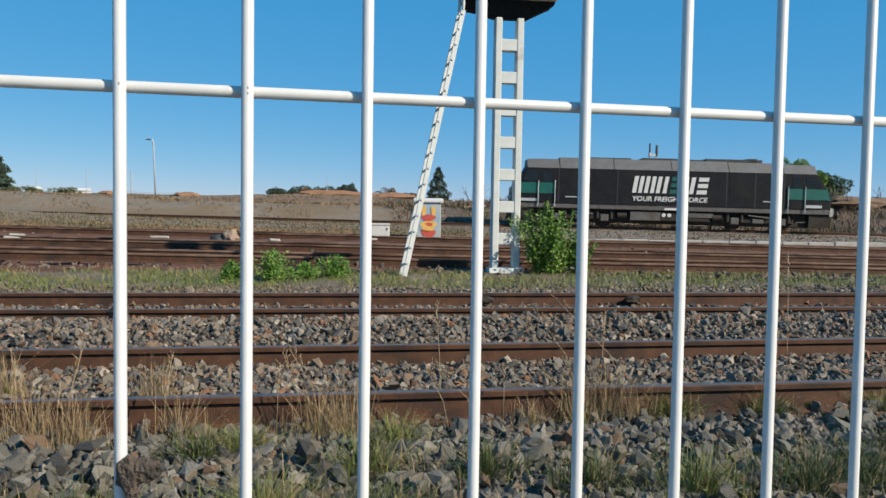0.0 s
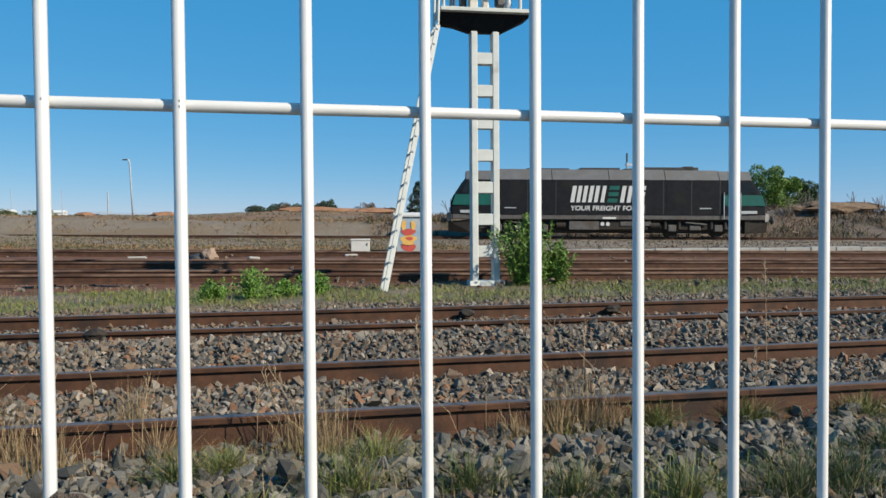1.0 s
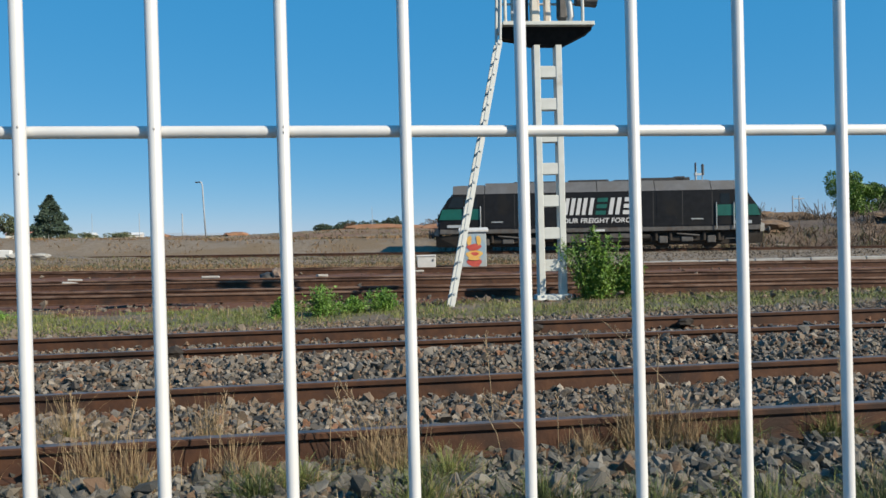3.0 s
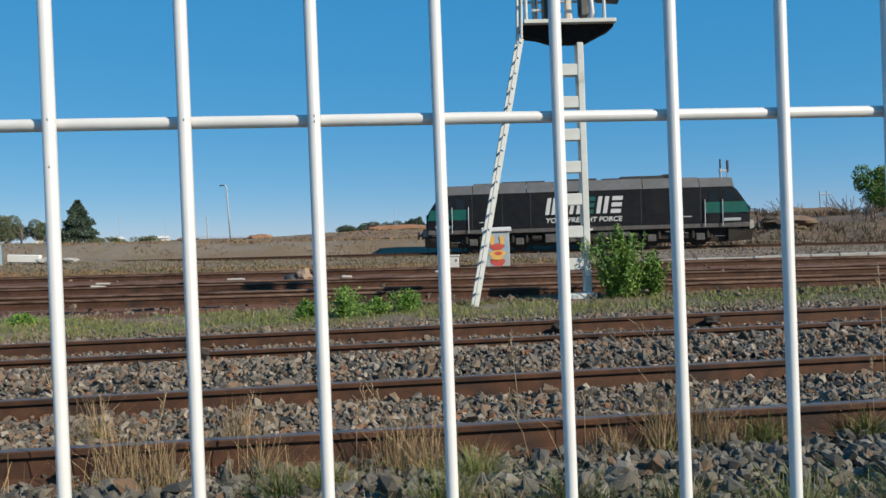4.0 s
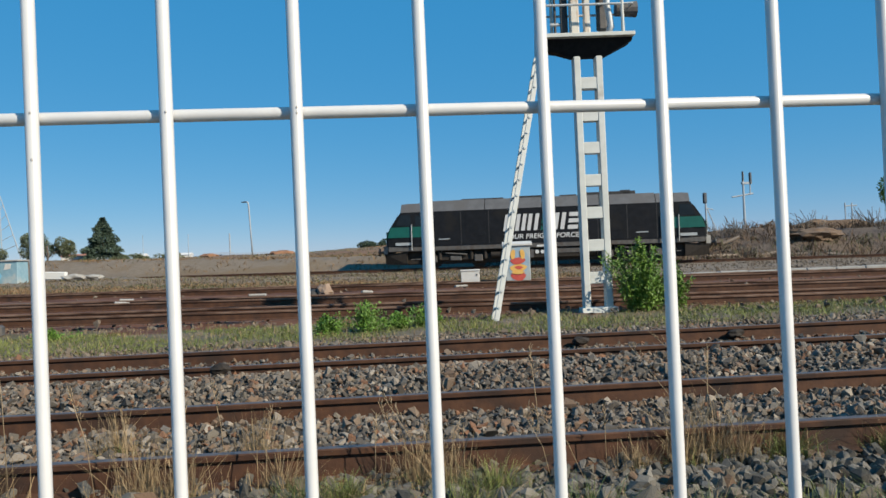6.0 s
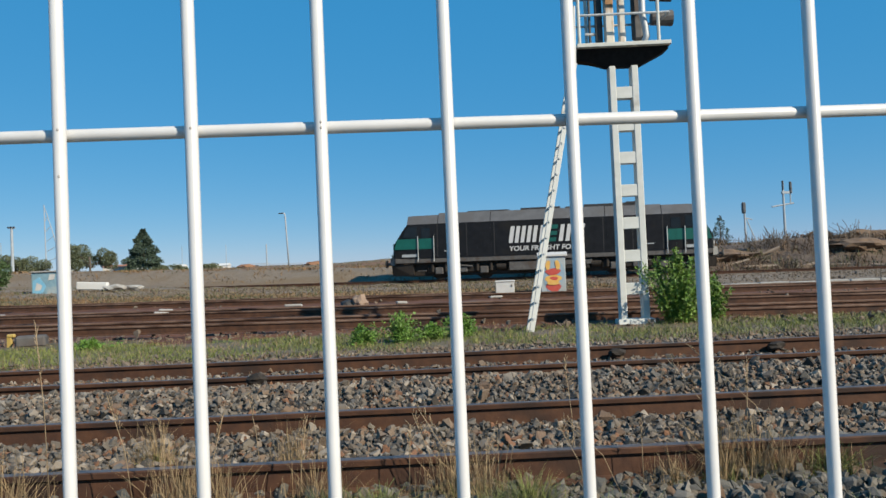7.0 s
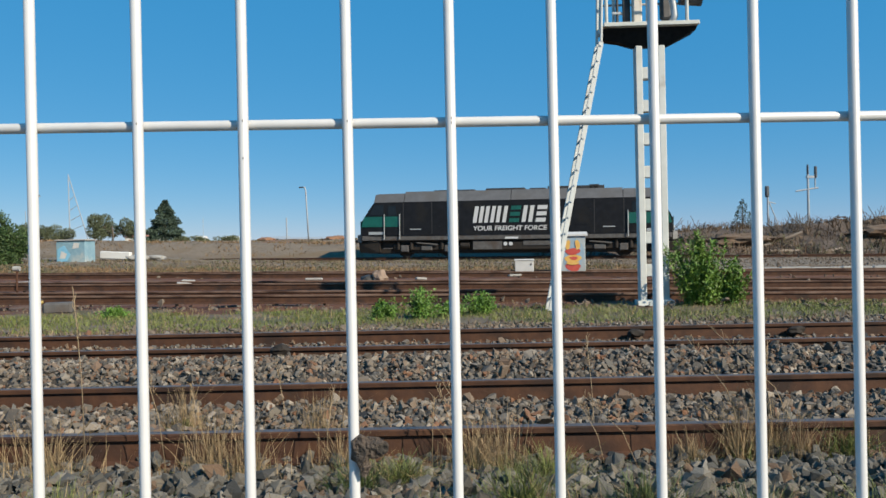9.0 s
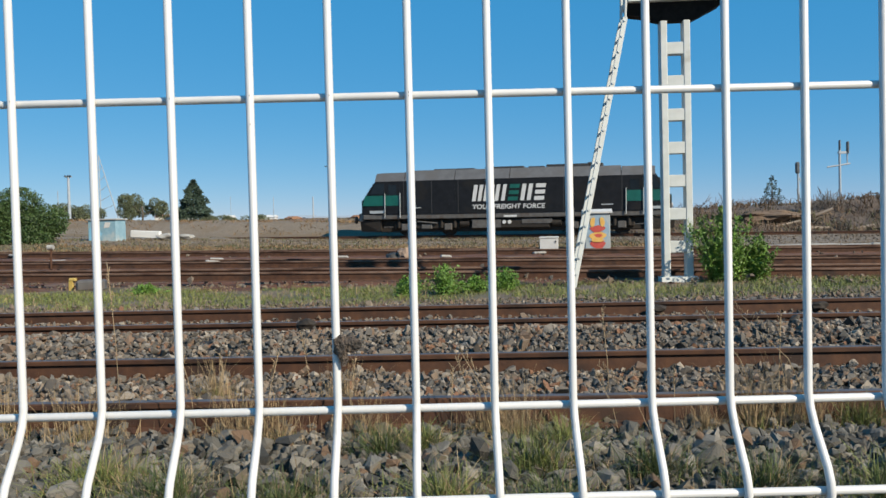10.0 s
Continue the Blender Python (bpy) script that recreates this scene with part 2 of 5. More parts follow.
def ground_mats():
    # first: bed under the stones, near-black so shade in their gaps is painted in
    return [mat("shaded_ballast_bed", (0.014, 0.013, 0.011), (0.032, 0.028, 0.024), scale=9, bump=0.8, bump_scale=30, dist=0.03, c=(0.058, 0.048, 0.035), c_scale=1.2),
            mat("grassy_soil", (0.098, 0.074, 0.048), (0.15, 0.118, 0.082), scale=5, bump=0.7, bump_scale=25, dist=0.03, c=(0.080, 0.077, 0.034), c_scale=0.8, c_at=(0.46, 0.6)),
            mat("rust_brown_yard_earth", (0.075, 0.027, 0.012), (0.135, 0.058, 0.028), scale=2.2, bump=0.8, bump_scale=14, dist=0.08, c=(0.14, 0.092, 0.064), c_scale=0.8, c_at=(0.58, 0.68), stretch=(0.25, 1, 1)),
            mat("grey_gravel_bank", (0.140, 0.110, 0.078), (0.195, 0.157, 0.115), scale=6, bump=0.9, bump_scale=16, dist=0.06, c=(0.150, 0.108, 0.064), c_scale=0.45, c_at=(0.48, 0.6), stretch=(0.5, 1, 1)),
            mat("dry_far_earth", (0.140, 0.076, 0.038), (0.195, 0.115, 0.064), scale=0.8, bump=0.9, bump_scale=5, dist=0.12, c=(0.155, 0.118, 0.076), c_scale=0.12, c_at=(0.5, 0.62), stretch=(0.4, 1, 1)),
            mat("bank_earth", (0.075, 0.054, 0.040), (0.115, 0.086, 0.064), scale=1.2, bump=0.9, bump_scale=7, dist=0.12, c=(0.12, 0.08, 0.05), c_scale=0.2),
            mat("dry_grassy_earth", (0.115, 0.078, 0.044), (0.165, 0.115, 0.068), scale=3, bump=0.9, bump_scale=12, dist=0.06, c=(0.088, 0.085, 0.036), c_scale=0.55, c_at=(0.47, 0.6), stretch=(0.4, 1, 1))]


RAIL = [(-0.07, 0), (0.07, 0), (0.07, 0.010), (0.012, 0.028), (0.010, 0.128), (0.033, 0.138), (0.036, 0.165), (0.030, 0.172), (-0.030, 0.172), (-0.036, 0.165), (-0.033, 0.138), (-0.010, 0.128), (-0.012, 0.028), (-0.07, 0.010)]


def track(y0, slope, x0, x1, z, label, sleepers=True, top=None, grade=0.0, gauge=1.505, step=0.6):
    """A track: two rails on sleepers, its middle passing (0, y0)."""
    ang = math.degrees(math.atan(slope))
    t = thing("railway_track", pose(0, y0, z, 0, -math.degrees(math.atan(grade)), ang), label, "railway track", group="railway tracks")
    L = x1 - x0
    bm = prism(RAIL, L)
    for f in bm.faces:
        f.material_index = 1 if (top and f.calc_center_median().z > 0.13) or (f.normal.z > 0.9 and f.calc_center_median().z > 0.15) else 0
    me = mesh_from(bm, "rail")
    me.materials.append(RUST)
    me.materials.append(top or RAILTOP)
    for s in (-1, 1):
        part("rail", me, None, t, at=pose((x0 + x1) / 2, s * gauge / 2, -0.172))
    if sleepers:
        sm = mesh_from(box(0.25, 2.5, 0.2, z=-0.2, bevel=0.012), "sleeper")
        k = 0
        while x0 + 0.3 + k * step < x1:
            part("sleeper", sm, SLEEPER, t, at=pose(x0 + 0.3 + k * step, 0, -0.178, 0, 0, random.uniform(-1, 1)))
            k += 1
    return t


def rock_shapes(count, corners, seed):
    """Angular broken stones: hulls of a few scattered corners, about one unit in radius."""
    rng = random.Random(seed)
    shapes = []
    for _ in range(count):
        bm = bmesh.new()
        for k in range(corners):
            d = Vector((rng.gauss(0, 1), rng.gauss(0, 1), rng.gauss(0, 1))).normalized()
            d /= max(abs(d.x), abs(d.y), abs(d.z)) ** 0.55
            bm.verts.new(d * rng.uniform(0.85, 1.1))
        hull = bmesh.ops.convex_hull(bm, input=bm.verts[:])
        bmesh.ops.delete(bm, geom=[v for v in hull["geom_interior"] if isinstance(v, bmesh.types.BMVert)], context="VERTS")
        bmesh.ops.triangulate(bm, faces=bm.faces[:])
        bm.verts.index_update()
        shapes.append((np.array([v.co[:] for v in bm.verts]), np.array([[v.index for v in f.verts] for f in bm.faces])))
        bm.free()
    return shapes


def ballast(name, n, xr, yr, size, seed, label, density=None, slope=0.0, material=None, corners=11, sunk=-0.5):
    """Loose angular stones bedded in the ground, as one piece of stuff."""
    rng = np.random.default_rng(seed)
    shapes = rock_shapes(14, corners, seed)
    x = rng.uniform(*xr, n)
    y = rng.uniform(*yr, n) + slope * x
    keep = np.ones(n, bool) if density is None else rng.random(n) < density(x, y)
    x, y = x[keep], y[keep]
    z = height(x, y)
    kind = rng.integers(0, len(shapes), len(x))
    allv, allf, base = [], [], 0
    for q, (pts, tri) in enumerate(shapes):
        xs, ys, zs = x[kind == q], y[kind == q], z[kind == q]
        m = len(xs)
        if not m:
            continue
        sc = size * rng.lognormal(0, 0.3, m)
        V = pts[None] * (sc[:, None, None] * rng.uniform([0.8, 0.68, 0.6], [1.25, 1.05, 0.95], (m, 3))[:, None, :])
        a = rng.normal(size=(m, 4))
        a /= np.linalg.norm(a, axis=1, keepdims=True)
        w_, i_, j_, k_ = a.T
        R = np.stack([1 - 2 * (j_ * j_ + k_ * k_), 2 * (i_ * j_ - k_ * w_), 2 * (i_ * k_ + j_ * w_), 2 * (i_ * j_ + k_ * w_), 1 - 2 * (i_ * i_ + k_ * k_), 2 * (j_ * k_ - i_ * w_),
                      2 * (i_ * k_ - j_ * w_), 2 * (j_ * k_ + i_ * w_), 1 - 2 * (i_ * i_ + j_ * j_)], -1).reshape(m, 3, 3)
        V = np.einsum("nij,nkj->nki", R, V) + np.stack([xs, ys, zs + sc * rng.uniform(sunk, 1.05, m)], -1)[:, None, :]
        allv.append(V.reshape(-1, 3))
        allf.append((tri[None] + (base + np.arange(m) * len(pts))[:, None, None]).reshape(-1, 3))
        base += m * len(pts)
    ob = part(name, mesh_np(name, np.concatenate(allv), np.concatenate(allf), material or BALLAST), None)
    return tagged(ob, label, "ballast", kind="stuff")


def loose_stones(bed):
    """The ballast stones lying nearest to the fence, one by one."""
    shapes = []
    for pts, tri in rock_shapes(12, 12, 900):
        shapes.append(mesh_np("stone", pts * np.array([0.027, 0.023, 0.020]), tri, LOOSE))
    r = random.Random(77)
    for i in range(300):
        x, y = r.uniform(-1.3, 2.9), r.uniform(2.7, 3.5)
        z = float(height(np.array(x), np.array(y)))
        k = r.uniform(0.7, 1.25)
        m = pose(x, y, z + 0.022 * k, r.uniform(0, 360), r.uniform(0, 360), r.uniform(0, 360)) @ Matrix.Scale(k, 4)
        part("stone", shapes[i % 12], None, bed, at=m)

BODY = mat("black_loco_paint", (0.009, 0.010, 0.012), (0.014, 0.015, 0.018), rough=0.5, scale=3, bump=0.06, c=(0.018, 0.017, 0.016), c_scale=0.8, spec=0.15)
GREEN = mat("teal_green_paint", (0.003, 0.078, 0.061), (0.005, 0.098, 0.077), rough=0.45, scale=3, bump=0.05)
ROOFGREY = mat("grey_loco_roof", (0.080, 0.080, 0.082), (0.106, 0.106, 0.109), rough=0.6, scale=2.5, bump=0.1, c=(0.087, 0.083, 0.080), c_scale=0.9)
SILL = mat("dusty_grey_underframe", (0.065, 0.061, 0.060), (0.105, 0.101, 0.096), scale=5, bump=0.25, c=(0.070, 0.053, 0.044), c_scale=1.5)
BOGIE = mat("grimy_bogie_steel", (0.009, 0.007, 0.005), (0.024, 0.017, 0.012), scale=8, bump=0.4)
DARKSTEEL = mat("dark_steel", (0.018, 0.018, 0.018), (0.04, 0.038, 0.036), rough=0.6, scale=10, bump=0.2)
NOSEGREY = mat("pale_grey_nose_paint", (0.17, 0.17, 0.165), (0.24, 0.24, 0.23), rough=0.6, scale=5, bump=0.15, c=(0.10, 0.09, 0.08), c_scale=1.8)
SIGNWHITE = mat("white_lettering", (0.569, 0.569, 0.562), (0.526, 0.526, 0.519), rough=0.5, scale=4, bump=0.0)
GLASS = mat("dark_cab_glass", (0.008, 0.01, 0.012), (0.012, 0.014, 0.016), rough=0.1, scale=3, bump=0.0, spec=0.35)
GALV = mat("galvanised_steel", (0.34, 0.36, 0.37), (0.46, 0.48, 0.48), rough=0.55, metal=0.3, scale=12, bump=0.1)


def loft(sections, bm=None):
    """Skins outlines [(x, [(y, z)...])...] of equal length one to the next, with end caps."""
    tmp = bmesh.new()
    rows = [[tmp.verts.new((x, p, q)) for p, q in o] for x, o in sections]
    k = len(rows[0])
    for a, b in zip(rows, rows[1:]):
        for i in range(k):
            tmp.faces.new((a[i], a[(i + 1) % k], b[(i + 1) % k], b[i]))
    tmp.faces.new(rows[0])
    tmp.faces.new(rows[-1][::-1])
    bmesh.ops.recalc_face_normals(tmp, faces=tmp.faces)
    return merge(bm, tmp)


def slab(points, y, d, bm=None):
    """A flat plate with an outline [(x, z)...] in the x-z plane, facing -y, d thick."""
    tmp = bmesh.new()
    a = [tmp.verts.new((p, y - d, q)) for p, q in points]
    b = [tmp.verts.new((p, y, q)) for p, q in points]
    k = len(points)
    for i in range(k):
        tmp.faces.new((a[i], a[(i + 1) % k], b[(i + 1) % k], b[i]))
    tmp.faces.new(a)
    tmp.faces.new(b[::-1])
    bmesh.ops.recalc_face_normals(tmp, faces=tmp.faces)
    return merge(bm, tmp)


def rect(x0, x1, z0, z1, lean=0.0):
    return [(x0, z0), (x1, z0), (x1 + lean, z1), (x0 + lean, z1)]


def word(text, size, x, y, z, parent, name, material, width=None):
    cu = bpy.data.curves.new(name, "FONT")
    cu.body, cu.size, cu.extrude, cu.offset, cu.shear = text, size, 0.004, 0.008, 0.12
    tmp = bpy.data.objects.new("tmp", cu)
    me = bpy.data.meshes.new_from_object(tmp)
    bpy.data.objects.remove(tmp)
    xs = [v.co.x for v in me.vertices]
    k = width / (max(xs) - min(xs)) if width else 1
    for v in me.vertices:
        v.co.x = (v.co.x - min(xs)) * k
    return part(name, me, material, parent, at=pose(x, y, z, 90, 0, 0))


def locomotive():
    lo = thing("diesel_locomotive", pose(0, 49, 0.6), "black and grey diesel locomotive with teal bands on a yard track", "locomotive")
    W = 1.42
    # outline across the body: sill to cantrail, leaning roof
    def cut(x, z0, zc, zr, w=W, wr=0.95):
        return (x, [(-w, z0), (-w, zc), (-wr, zr), (0, zr + 0.06), (wr, zr), (w, zc), (w, z0)])
    body = loft([cut(-9.55, 1.36, 1.95, 2.0, 1.30, 0.85), cut(-9.45, 1.36, 2.30, 2.36, 1.36, 0.9), cut(-8.75, 1.36, 3.30, 3.42, 1.40, 0.95), cut(-8.5, 1.36, 3.46, 3.75), cut(-6.7, 1.36, 3.46, 3.78),
                 cut(6.7, 1.36, 3.46, 3.78), cut(8.5, 1.36, 3.46, 3.75), cut(8.75, 1.36, 3.30, 3.42, 1.40, 0.95), cut(9.45, 1.36, 2.30, 2.36, 1.36, 0.9), cut(9.55, 1.36, 1.95, 2.0, 1.30, 0.85)])
    b = part("body", body, BODY, lo, "matt black body side")
    roof = loft([(-8.62, [(-1.43, 3.46), (-1.0, 3.99), (1.0, 3.99), (1.43, 3.46)]), (-8.25, [(-1.43, 3.46), (-0.98, 4.02), (0.98, 4.02), (1.43, 3.46)]), (-6.7, [(-1.43, 3.46), (-0.98, 4.03), (0.98, 4.03), (1.43, 3.46)])])
    for sx in (1, -1):
        rm = roof.copy()
        bmesh.ops.scale(rm, vec=(sx, 1, 1), verts=rm.verts)
        bmesh.ops.recalc_face_normals(rm, faces=rm.faces)
        part("cab_roof", rm, ROOFGREY, lo, "grey cab roof")
    roof.free()
    for x0, x1, z in ((-6.66, -3.45, 4.13), (-3.41, 0.0, 4.11), (0.04, 3.4, 4.11), (3.44, 6.66, 4.08)):
        part("roof_panel", loft([(x0, [(-1.43, 3.465), (-0.98, z), (0.98, z), (1.43, 3.465)]), (x1, [(-1.43, 3.465), (-0.98, z), (0.98, z), (1.43, 3.465)])]), ROOFGREY, lo, "grey sloping roof hatch")
    for x, l, z, h in ((-3.6, 2.6, 4.10, 0.12), (-0.4, 2.4, 4.10, 0.16), (1.6, 1.0, 4.10, 0.12), (3.9, 3.4, 4.08, 0.22), (5.0, 0.6, 4.08, 0.28)):
        part("roof_fan_housing", box(l, 1.5, h, x, 0, z - 0.02, bevel=0.03), DARKSTEEL, lo, "dark raised fan housing")
    part("sill", box(18.9, 2.78, 0.3, 0, 0, 1.06, bevel=0.03), SILL, lo, "dusty grey sill")
    # body seams
    for x in (-6.72, -4.9, -3.2, 3.3, 5.0, 6.72):
        part("panel_seam", slab(rect(x - 0.02, x + 0.02, 1.38, 3.44), -W, 0.006), DARKSTEEL, lo)
    for x0, x1 in ((-4.6, -3.4), (3.5, 4.8)):
        part("grille", slab(rect(x0, x1, 1.9, 3.3), -W, 0.012), BODY, lo, "black louvred grille")
    for sx in (-1, 1):
        e = [(sx * 9.47, 1.93), (sx * 6.92, 1.93), (sx * 6.92, 2.57), (sx * 9.27, 2.57)]
        part("teal_band", slab(e, -W, 0.008), GREEN, lo, "teal green cab band")
        part("teal_nose", slab([(-1.33, 1.95), (1.33, 1.95), (1.33, 2.3), (-1.33, 2.3)], 0, 0.02), GREEN, lo, "teal green nose band", at=pose(sx * 9.53, 0, 0, 0, 0, 90 * sx))
        part("side_window", slab([(sx * 8.95, 2.66), (sx * 8.0, 2.66), (sx * 8.0, 3.3), (sx * 8.62, 3.3)], -W, 0.010), GLASS, lo, "dark cab side window")
        part("cab_door", slab(rect(sx * 7.45 - 0.36, sx * 7.45 + 0.36, 1.4, 1.9), -W, 0.012), BODY, lo, "black cab door")
        part("door_window", slab(rect(sx * 7.45 - 0.27, sx * 7.45 + 0.27, 2.62, 3.22), -W, 0.011), GLASS, lo, "dark door window")
        part("windscreen", slab([(-1.1, 0), (1.1, 0), (1.0, 1.05), (-1.0, 1.05)], 0, 0.02), GLASS, lo, "raked dark windscreen", at=pose(sx * 9.42, 0, 2.42, 0, 0, 90 * sx) @ pose(0, 0, 0, -33, 0, 0))
        for dx in (-0.5, 0.5):
            part("grab_rail", rod((sx * 7.45 + dx, -W - 0.06, 1.15), (sx * 7.45 + dx, -W - 0.06, 2.72), 0.028, seg=8), GALV, lo, "pale vertical grab rail")
        # nose below the screen, plough and buffers
        part("nose", loft([(sx * 9.5, [(-1.30, 0.95), (-1.33, 1.5), (1.33, 1.5), (1.30, 0.95)]), (sx * 9.78, [(-1.15, 1.0), (-1.2, 1.42), (1.2, 1.42), (1.15, 1.0)])]), NOSEGREY, lo, "pale grey buffer beam")
        part("plough", loft([(sx * 8.3, [(-1.25, 0.25), (-1.3, 1.05), (1.3, 1.05), (1.25, 0.25)]), (sx * 9.7, [(-1.0, 0.30), (-1.2, 0.95), (1.2, 0.95), (1.0, 0.32)])]), BOGIE, lo, "dark snow plough")
        for y in (-0.88, 0.88):
            bf = part("buffer", rod((sx * 9.76, y, 1.05), (sx * 10.06, y, 1.05), 0.10, 0.08, 12), SILL, lo, "steel buffer")
            part("buffer_plate", rod((sx * 10.06, y, 1.05), (sx * 10.14, y, 1.05), 0.25, 0.22, 16), DARKSTEEL, bf)
        part("coupling_hook", rod((sx * 9.76, 0, 1.0), (sx * 9.98, 0, 0.9), 0.06), DARKSTEEL, lo)
        for y in (-0.95, 0.95):
            part("headlight", rod((sx * 9.56, y, 1.66), (sx * 9.63, y, 1.66), 0.13, seg=14), SIGNWHITE, lo, "round white headlight")
        part("number_bar", slab(rect(sx * 8.5 - 0.48, sx * 8.5 + 0.48, 1.45, 1.62), -W, 0.008), GALV, lo, "small white number bar")
        part("number_bar", slab(rect(sx * 5.9 - 0.4, sx * 5.9 + 0.3, 1.73, 1.79), -W, 0.008), GALV, lo, "small white number bar")
        # bogie
        bg = part("bogie", box(4.3, 2.3, 0.42, 0, 0, 0.42, bevel=0.06), BOGIE, lo, "grimy two-axle bogie", at=pose(sx * 5.3, 0, 0))
        for x in (-1.4, 1.4):
            wl = rod((x, -0.86, 0.55), (x, -0.72, 0.55), 0.55, 0.57, 24)
            part("wheel", wl, BOGIE, bg)
            part("axle_box", box(0.5, 0.22, 0.42, x, -1.16, 0.34, bevel=0.04), SILL, bg)
            for dx in (-0.42, 0.42):
                part("spring", rod((x + dx, -1.16, 0.5), (x + dx, -1.16, 0.98), 0.11, seg=10), BOGIE, bg)
        part("brake_gear", box(0.7, 0.2, 0.3, 0, -1.12, 0.42, bevel=0.04), SILL, bg)
        part("damper", rod((-0.6, -1.25, 0.9), (0.7, -1.25, 0.78), 0.05), SILL, bg)
        part("step", box(0.55, 0.2, 0.05, sx * 7.75, -1.36, 0.55, bevel=0.01), SILL, lo)
    part("underframe", box(16.8, 2.0, 0.84, 0, 0, 0.24, bevel=0.05), BOGIE, lo, "dark underframe")
    tank = part("fuel_tank", box(4.9, 2.5, 0.62, 0.0, 0, 0.40, bevel=0.08), BOGIE, lo, "dark fuel tank")
    part("tank_panel", slab(rect(-2.35, -0.55, 0.46, 0.98), -1.26, 0.03), SILL, tank, "grey equipment panel")
    part("tank_panel", slab(rect(0.75, 2.6, 0.70, 0.98), -1.26, 0.03), SILL, tank, "grey equipment panel")
    for x in (-2.85, 2.85):
        part("air_reservoir", rod((x - 0.28, -1.12, 0.72), (x + 0.28, -1.12, 0.72), 0.2, seg=14), BOGIE, lo, "dark air reservoir")
    for x in (-0.35, -0.02):
        part("filler_cap", rod((x, -1.30, 0.80), (x, -1.24, 0.80), 0.12, seg=12), SIGNWHITE, tank, "white filler cap")
    part("sill_plate", slab(rect(-0.35, 0.45, 1.10, 1.22), -1.39, 0.015), SIGNWHITE, lo, "white plate on the sill")
    # emblem: slanted white blocks with three teal bars, and the slogan under it
    z0, z1, ln = 2.10, 3.10, 0.17
    em = part("emblem", slab(rect(-2.34, -2.10, z0, z1, ln), -W, 0.012), SIGNWHITE, lo, "large white slanted block emblem with teal bars")
    def block(pts):
        part("emblem_block", slab(pts, -W, 0.012), SIGNWHITE, em)
    for x in (-1.98, -1.63, -1.27, -0.92, -0.52):
        block(rect(x, x + 0.22, z0, z1, ln))
    for k in range(3):
        zz = z0 + k * 0.38
        part("emblem_bar", slab(rect(-0.10 + k * 0.06, 0.50 + k * 0.06, zz, zz + 0.24, 0.04), -W, 0.012), GREEN, em, "teal bar")
    for x in (0.66, 1.06):
        block(rect(x, x + 0.24, z0, z1, ln))
    for k in range(3):
        zz = z0 + k * 0.38
        block(rect(1.50 + k * 0.06, 2.10 + k * 0.06, zz, zz + 0.24, 0.04))
    word("YOUR FREIGHT FORCE", 0.40, -2.30, -W - 0.004, 1.62, lo, "slogan", SIGNWHITE, 4.50)
    return lo


CONC = mat("pale_grey_mast_paint", (0.459, 0.476, 0.451), (0.525, 0.541, 0.517), rough=0.7, scale=5, bump=0.15, c=(0.344, 0.328, 0.295), c_scale=2.2, c_at=(0.62, 0.76))


